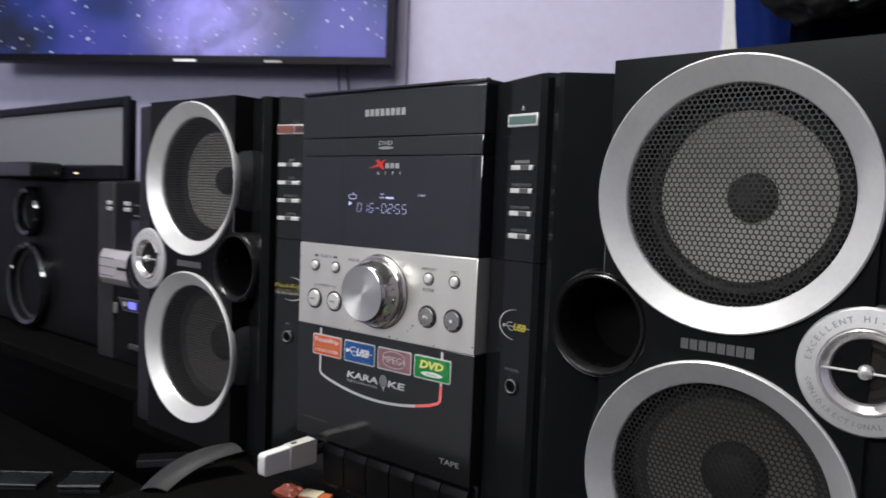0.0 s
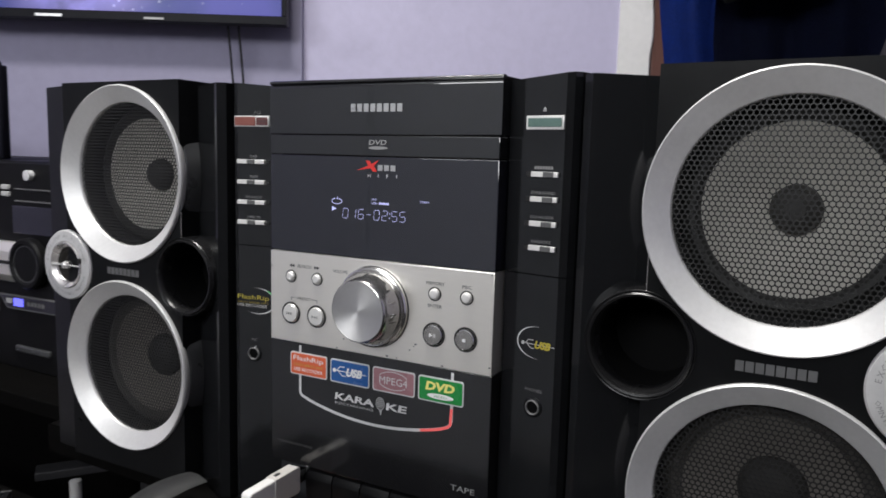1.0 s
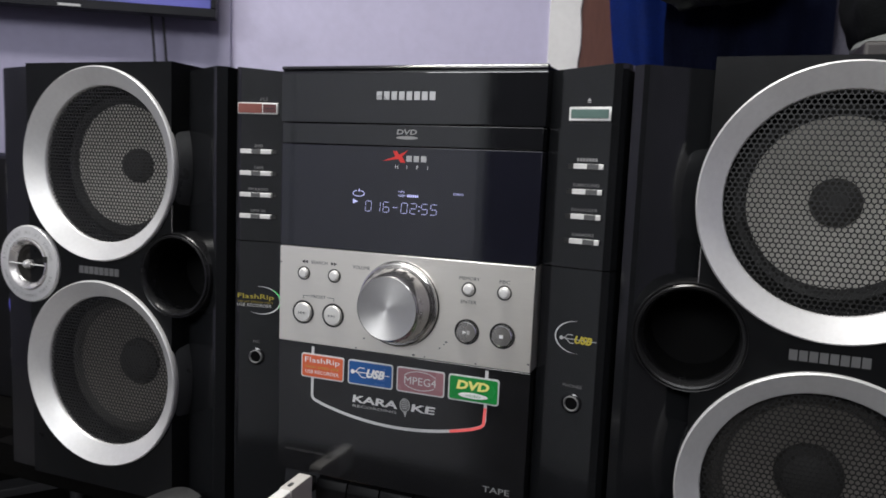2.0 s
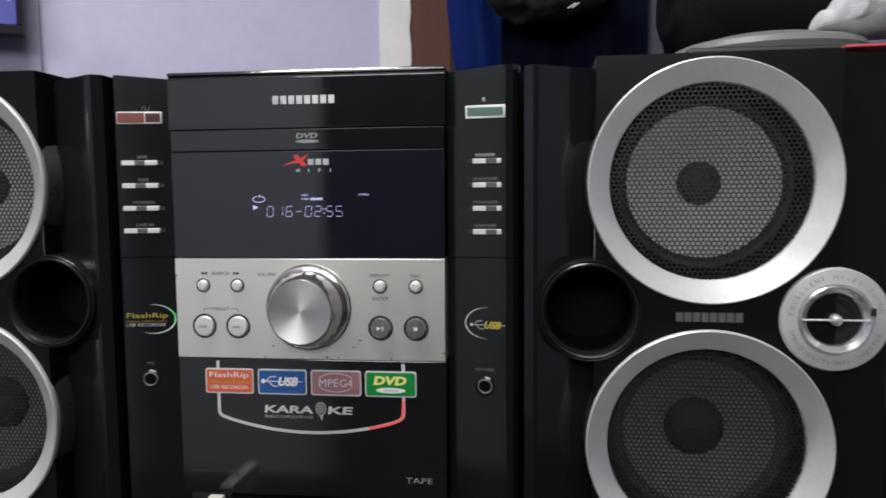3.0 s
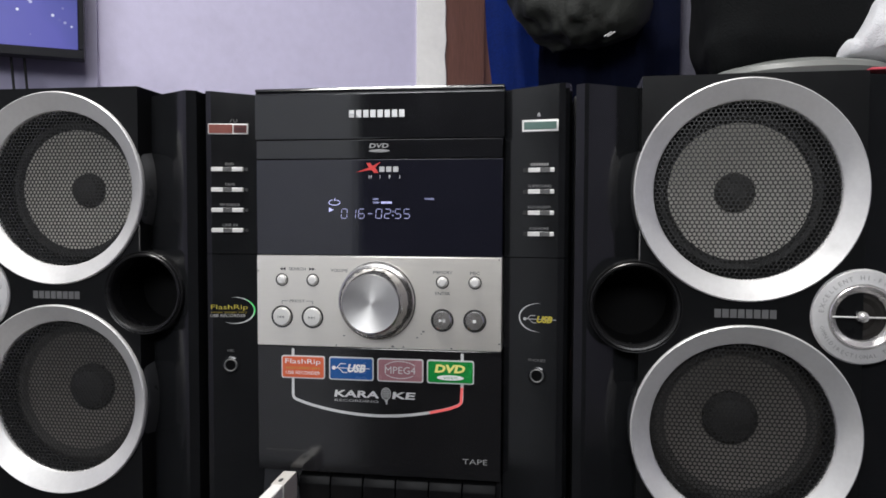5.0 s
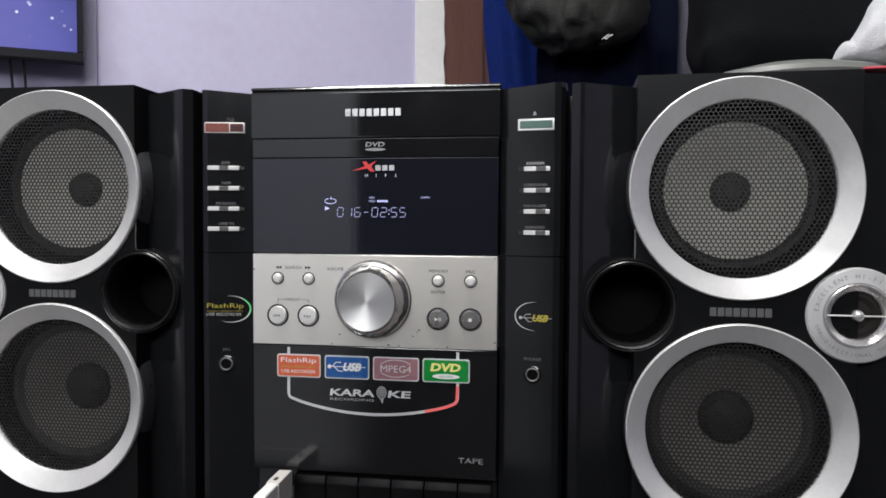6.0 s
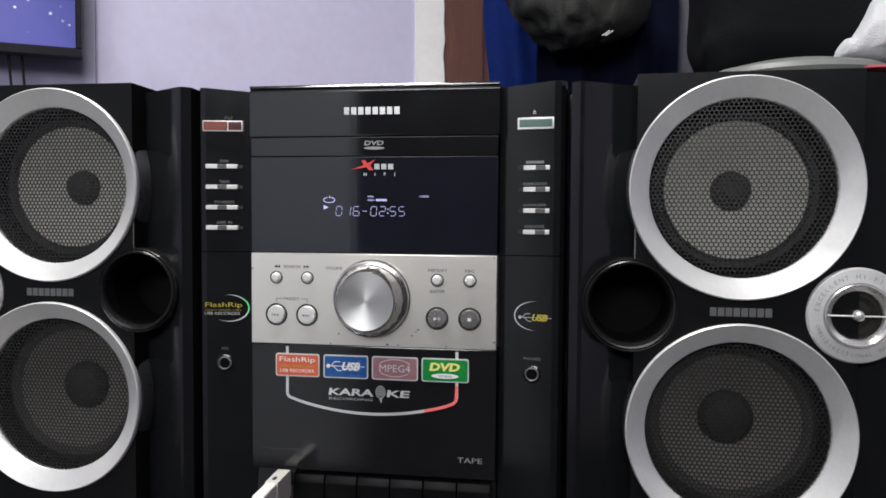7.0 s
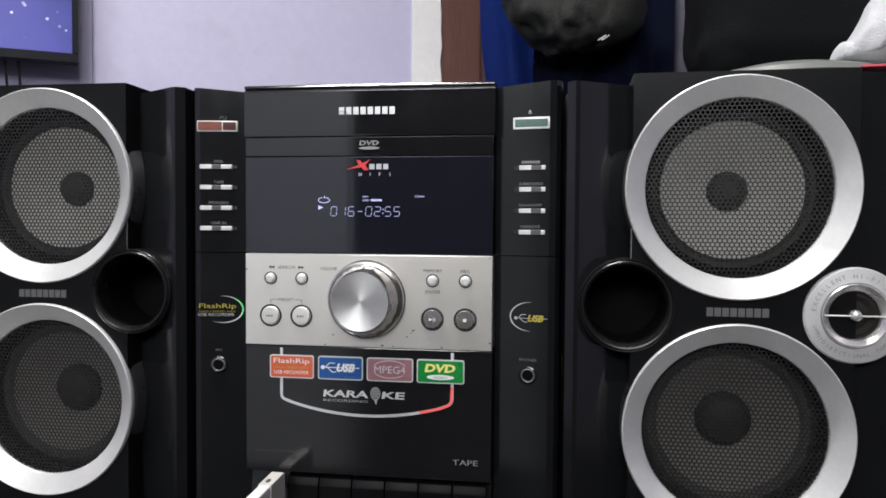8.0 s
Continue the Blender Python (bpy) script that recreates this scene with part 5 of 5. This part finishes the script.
def cap():
    e = empty("cap", 0.165, 0.66, 0.54, "dark olive cloth cap with a buckle, hanging up", "cap")
    bm = lathe_z(0.167, 0.645, [(0.0, 0.502), (0.045, 0.504), (0.078, 0.514), (0.098, 0.536), (0.106, 0.569), (0.107, 0.609), (0.100, 0.624), (0.0, 0.626)], 72, sy=0.45)
    bmesh.ops.subdivide_edges(bm, edges=list(bm.edges), cuts=2, use_grid_fill=True)
    for v in bm.verts:
        f = noise.noise(v.co * 22) * 0.012 + noise.noise(v.co * 55) * 0.006
        v.co += Vector((f, f * 0.5, f))
    part("crown", bm, CAPCLOTH, e, crease=80)
    for k in (0, 0.005):
        part("buckle", tube([(0.198 + k, 0.5935, 0.504), (0.209 + k, 0.5940, 0.511)], 0.0010, 6), PRINT, e, "pale metal buckle")
    part("loop", tube([(0.167, 0.645, 0.624), (0.167, 0.70, 0.90), (0.167, 0.79, 1.12)], 0.002, 6), DARK, e)


cap()

tagged(part("storage_box", box(0.30, 0.80, 0.30, 0.60, 0.0, 0.392, 0.004), WARDROBE), "dark storage box behind the loudspeaker", "box")


def pile_bag():
    bm = bmesh.new()
    bmesh.ops.create_uvsphere(bm, u_segments=96, v_segments=60, radius=1.0)
    for v in bm.verts:
        p = v.co.copy()
        k = lambda a, e: math.copysign(abs(a) ** e, a)
        q = Vector((k(p.x, 0.30), k(p.y, 0.5), k(p.z, 0.35)))
        sag = 0.022 * max(0.0, q.x)
        co = Vector((0.413 + 0.110 * q.x, 0.47 + 0.085 * q.y, 0.525 + 0.125 * q.z + (sag if q.z < 0 else 0)))
        w = noise.noise(co * 14) * 0.008 + noise.noise(co * 38) * 0.004
        v.co = co + p.normalized() * w
    return tagged(part("bag", bm, BLACKCLOTH, crease=80), "black cloth bag lying on the storage box", "bag")


pile_bag()
lid = lathe_z(0.410, 0.415, [(0.0, 0.376), (0.090, 0.3755), (0.100, 0.380), (0.104, 0.388), (0.101, 0.394), (0.094, 0.397), (0.06, 0.405), (0.0, 0.409)], 64, sy=0.9)
for v in lid.verts:
    v.co.z += 0.0125 + (v.co.x - 0.306) * 0.010
tagged(part("round_lid", lid, GREYPLASTIC), "pale grey round plastic lid under the bag", "lid")


def towel():
    """A crumpled towel: a knotted end that rises into a steep heap with slanting folds."""
    bm = bmesh.new()
    nx, na = 110, 96
    rings = []
    for i in range(nx + 1):
        u = i / nx
        x = 0.446 + 0.165 * u
        bot = 0.420 - 0.007 * min(1.0, u * 3)
        knot = 0.023 * math.sqrt(max(0.0, min(1.0, u / 0.06)))
        top = bot + knot + max(0.0, min(0.11, (x - 0.461) * 1.95)) * (1 - max(0.0, u - 0.8) / 0.2)
        ry = (0.014 + 0.050 * min(1.0, u * 2.2)) * math.sqrt(max(0.02, min(1.0, u / 0.05))) * (1 - 0.6 * max(0.0, u - 0.85) / 0.15)
        ring = []
        for j in range(na):
            a = 2 * math.pi * j / na
            c, s = math.cos(a), math.sin(a)
            co = Vector((x, 0.392 + ry * c, (top + bot) / 2 + (top - bot) / 2 * math.copysign(abs(s) ** 0.8, s)))
            slant = co.x * 0.75 - co.z * 0.65 + 0.3 * co.y
            warp = noise.noise(co * 16) * 1.6
            fold = 1 - abs(math.sin(slant * 95 + warp * 2.2))
            w = 0.0055 * fold * min(1.0, u * 5) + noise.noise(co * 40) * 0.0035 + noise.noise(co * 90) * 0.0012
            if s < -0.5:
                w *= 0.3
            ring.append(bm.verts.new(co + Vector((0, c, s)) * w))
        rings.append(ring)
    for r0, r1 in zip(rings, rings[1:]):
        for j in range(na):
            bm.faces.new((r0[j], r0[(j + 1) % na], r1[(j + 1) % na], r1[j]))
    bm.faces.new(rings[0])
    bm.faces.new(rings[-1])
    return tagged(part("towel", bm, WHITECLOTH, crease=80), "crumpled white towel on the pile", "towel")


towel()

# patterned cloth beyond the loudspeaker
FLORAL = mat("floral_cloth_white", (0.55, 0.52, 0.52), 0.9, vary=0.1, bump=0.3)
n, l = FLORAL.node_tree.nodes, FLORAL.node_tree.links
fv, fr, fm = n.new("ShaderNodeTexVoronoi"), n.new("ShaderNodeValToRGB"), n.new("ShaderNodeTexCoord")
fv.inputs["Scale"].default_value = 30
l.new(fm.outputs["Object"], fv.inputs["Vector"])
l.new(fv.outputs["Distance"], fr.inputs["Fac"])
els = fr.color_ramp.elements
els[0].position, els[0].color = 0.18, (0.45, 0.06, 0.09, 1)
els[1].position, els[1].color = 0.34, (0.55, 0.52, 0.52, 1)
e3 = els.new(0.26)
e3.color = (0.03, 0.03, 0.035, 1)
l.new(fr.outputs[0], n["Principled BSDF"].inputs["Base Color"])
cloth("curtain", 0.44, 0.75, -0.02, 0.36, 0.262, 2.2, 0.010, FLORAL, "white cloth with red and black flower pattern", "cloth", 11)

# small things in front of the stereo
def curved_band():
    """A wide bent band of dark plastic that rises from the table to the loudspeaker."""
    outer = ((-0.176, -0.092, 0.001), (-0.197, -0.060, 0.009), (-0.192, -0.033, 0.019), (-0.174, -0.008, 0.021))
    inner = ((-0.158, -0.078, 0.001), (-0.166, -0.052, 0.010), (-0.156, -0.034, 0.019), (-0.148, -0.010, 0.020))

    def along(p, t):
        w = ((1 - t) ** 3, 3 * t * (1 - t) ** 2, 3 * t * t * (1 - t), t ** 3)
        return sum((c * Vector(q) for c, q in zip(w, p)), Vector())

    bm = bmesh.new()
    rows = []
    for i in range(33):
        a, b = along(outer, i / 32), along(inner, i / 32)
        rows.append([bm.verts.new(a.lerp(b, k / 6) + Vector((0, 0, 0.003 * math.sin(math.pi * k / 6)))) for k in range(7)])
    for r0, r1 in zip(rows, rows[1:]):
        for k in range(6):
            bm.faces.new((r0[k], r0[k + 1], r1[k + 1], r1[k]))
    bmesh.ops.solidify(bm, geom=list(bm.faces), thickness=0.0012)
    return bm


tagged(part("plastic_band", curved_band(), mat("dark_grey_band_plastic", (0.055, 0.055, 0.056), 0.5, vary=0.1), crease=70), "bent dark grey plastic band leaning on the loudspeaker", "band")
carton = empty("small_carton", -0.050, -0.013, 0.0, "small torn orange carton with a cream top", "carton")
CARTON_AT = Matrix.Translation((-0.050, -0.013, 0.0)) @ Matrix.Rotation(0.35, 4, "Z")
ORANGE_CARD = mat("orange_card", (0.42, 0.10, 0.025), 0.5, vary=0.35, scale=45)
for name, bm, m in (("body", box(-0.012, 0.012, -0.007, 0.007, 0.0, 0.0095, 0.0006), ORANGE_CARD),
                    ("top", box(-0.0122, 0.0040, -0.0072, 0.0072, 0.0096, 0.0104, 0.0003), mat("cream_card", (0.55, 0.47, 0.33), 0.6, vary=0.15, scale=60))):
    bm.transform(CARTON_AT)
    part(name, bm, m, carton)
packet = bmesh.new()
bmesh.ops.create_grid(packet, x_segments=18, y_segments=12, size=1.0)
for v in packet.verts:
    x, y = v.co.x, v.co.y
    z = 0.010 * (1 - x * x) * (1 - y * y) + noise.noise(Vector((x * 2.2, y * 2.2, 1))) * 0.005
    v.co = Vector((-0.080 + x * 0.012, -0.014 + y * 0.009, 0.004 + z * 0.6))
bmesh.ops.solidify(packet, geom=list(packet.faces), thickness=0.003)
tagged(part("snack_packet", packet, mat("dark_red_foil", (0.16, 0.035, 0.02), 0.35, vary=0.5, scale=25)), "crumpled dark red packet lying before the stereo", "packet")


def clear_case(x, y, turn, w, d, h, label):
    """A thin clear plastic case with pale edges, lying on the bench."""
    at = Matrix.Translation((x, y, -0.2003)) @ Matrix.Rotation(turn, 4, "Z")
    e = empty("plastic_case", x, y, -0.2, label, "case")
    for name, bm, m in (("base", box(-w, w, -d, d, 0.0, h * 0.45, 0.001), SMOKED), ("lid", box(-w, w, -d, d, h * 0.5, h, 0.001), SMOKED),
                        ("rim", box(-w, w, -d - 0.0008, -d, h * 0.8, h, 0.0002), LEGEND), ("rim", box(-w, w, d, d + 0.0008, h * 0.8, h, 0.0002), PRINT_MID)):
        bm.transform(at)
        part(name, bm, m, e)


clear_case(-0.690, 0.112, 0.75, 0.030, 0.026, 0.014, "clear plastic case lying open on the bench")
clear_case(-0.775, 0.048, 0.70, 0.042, 0.024, 0.010, "flat smoked plastic case lying on the bench")
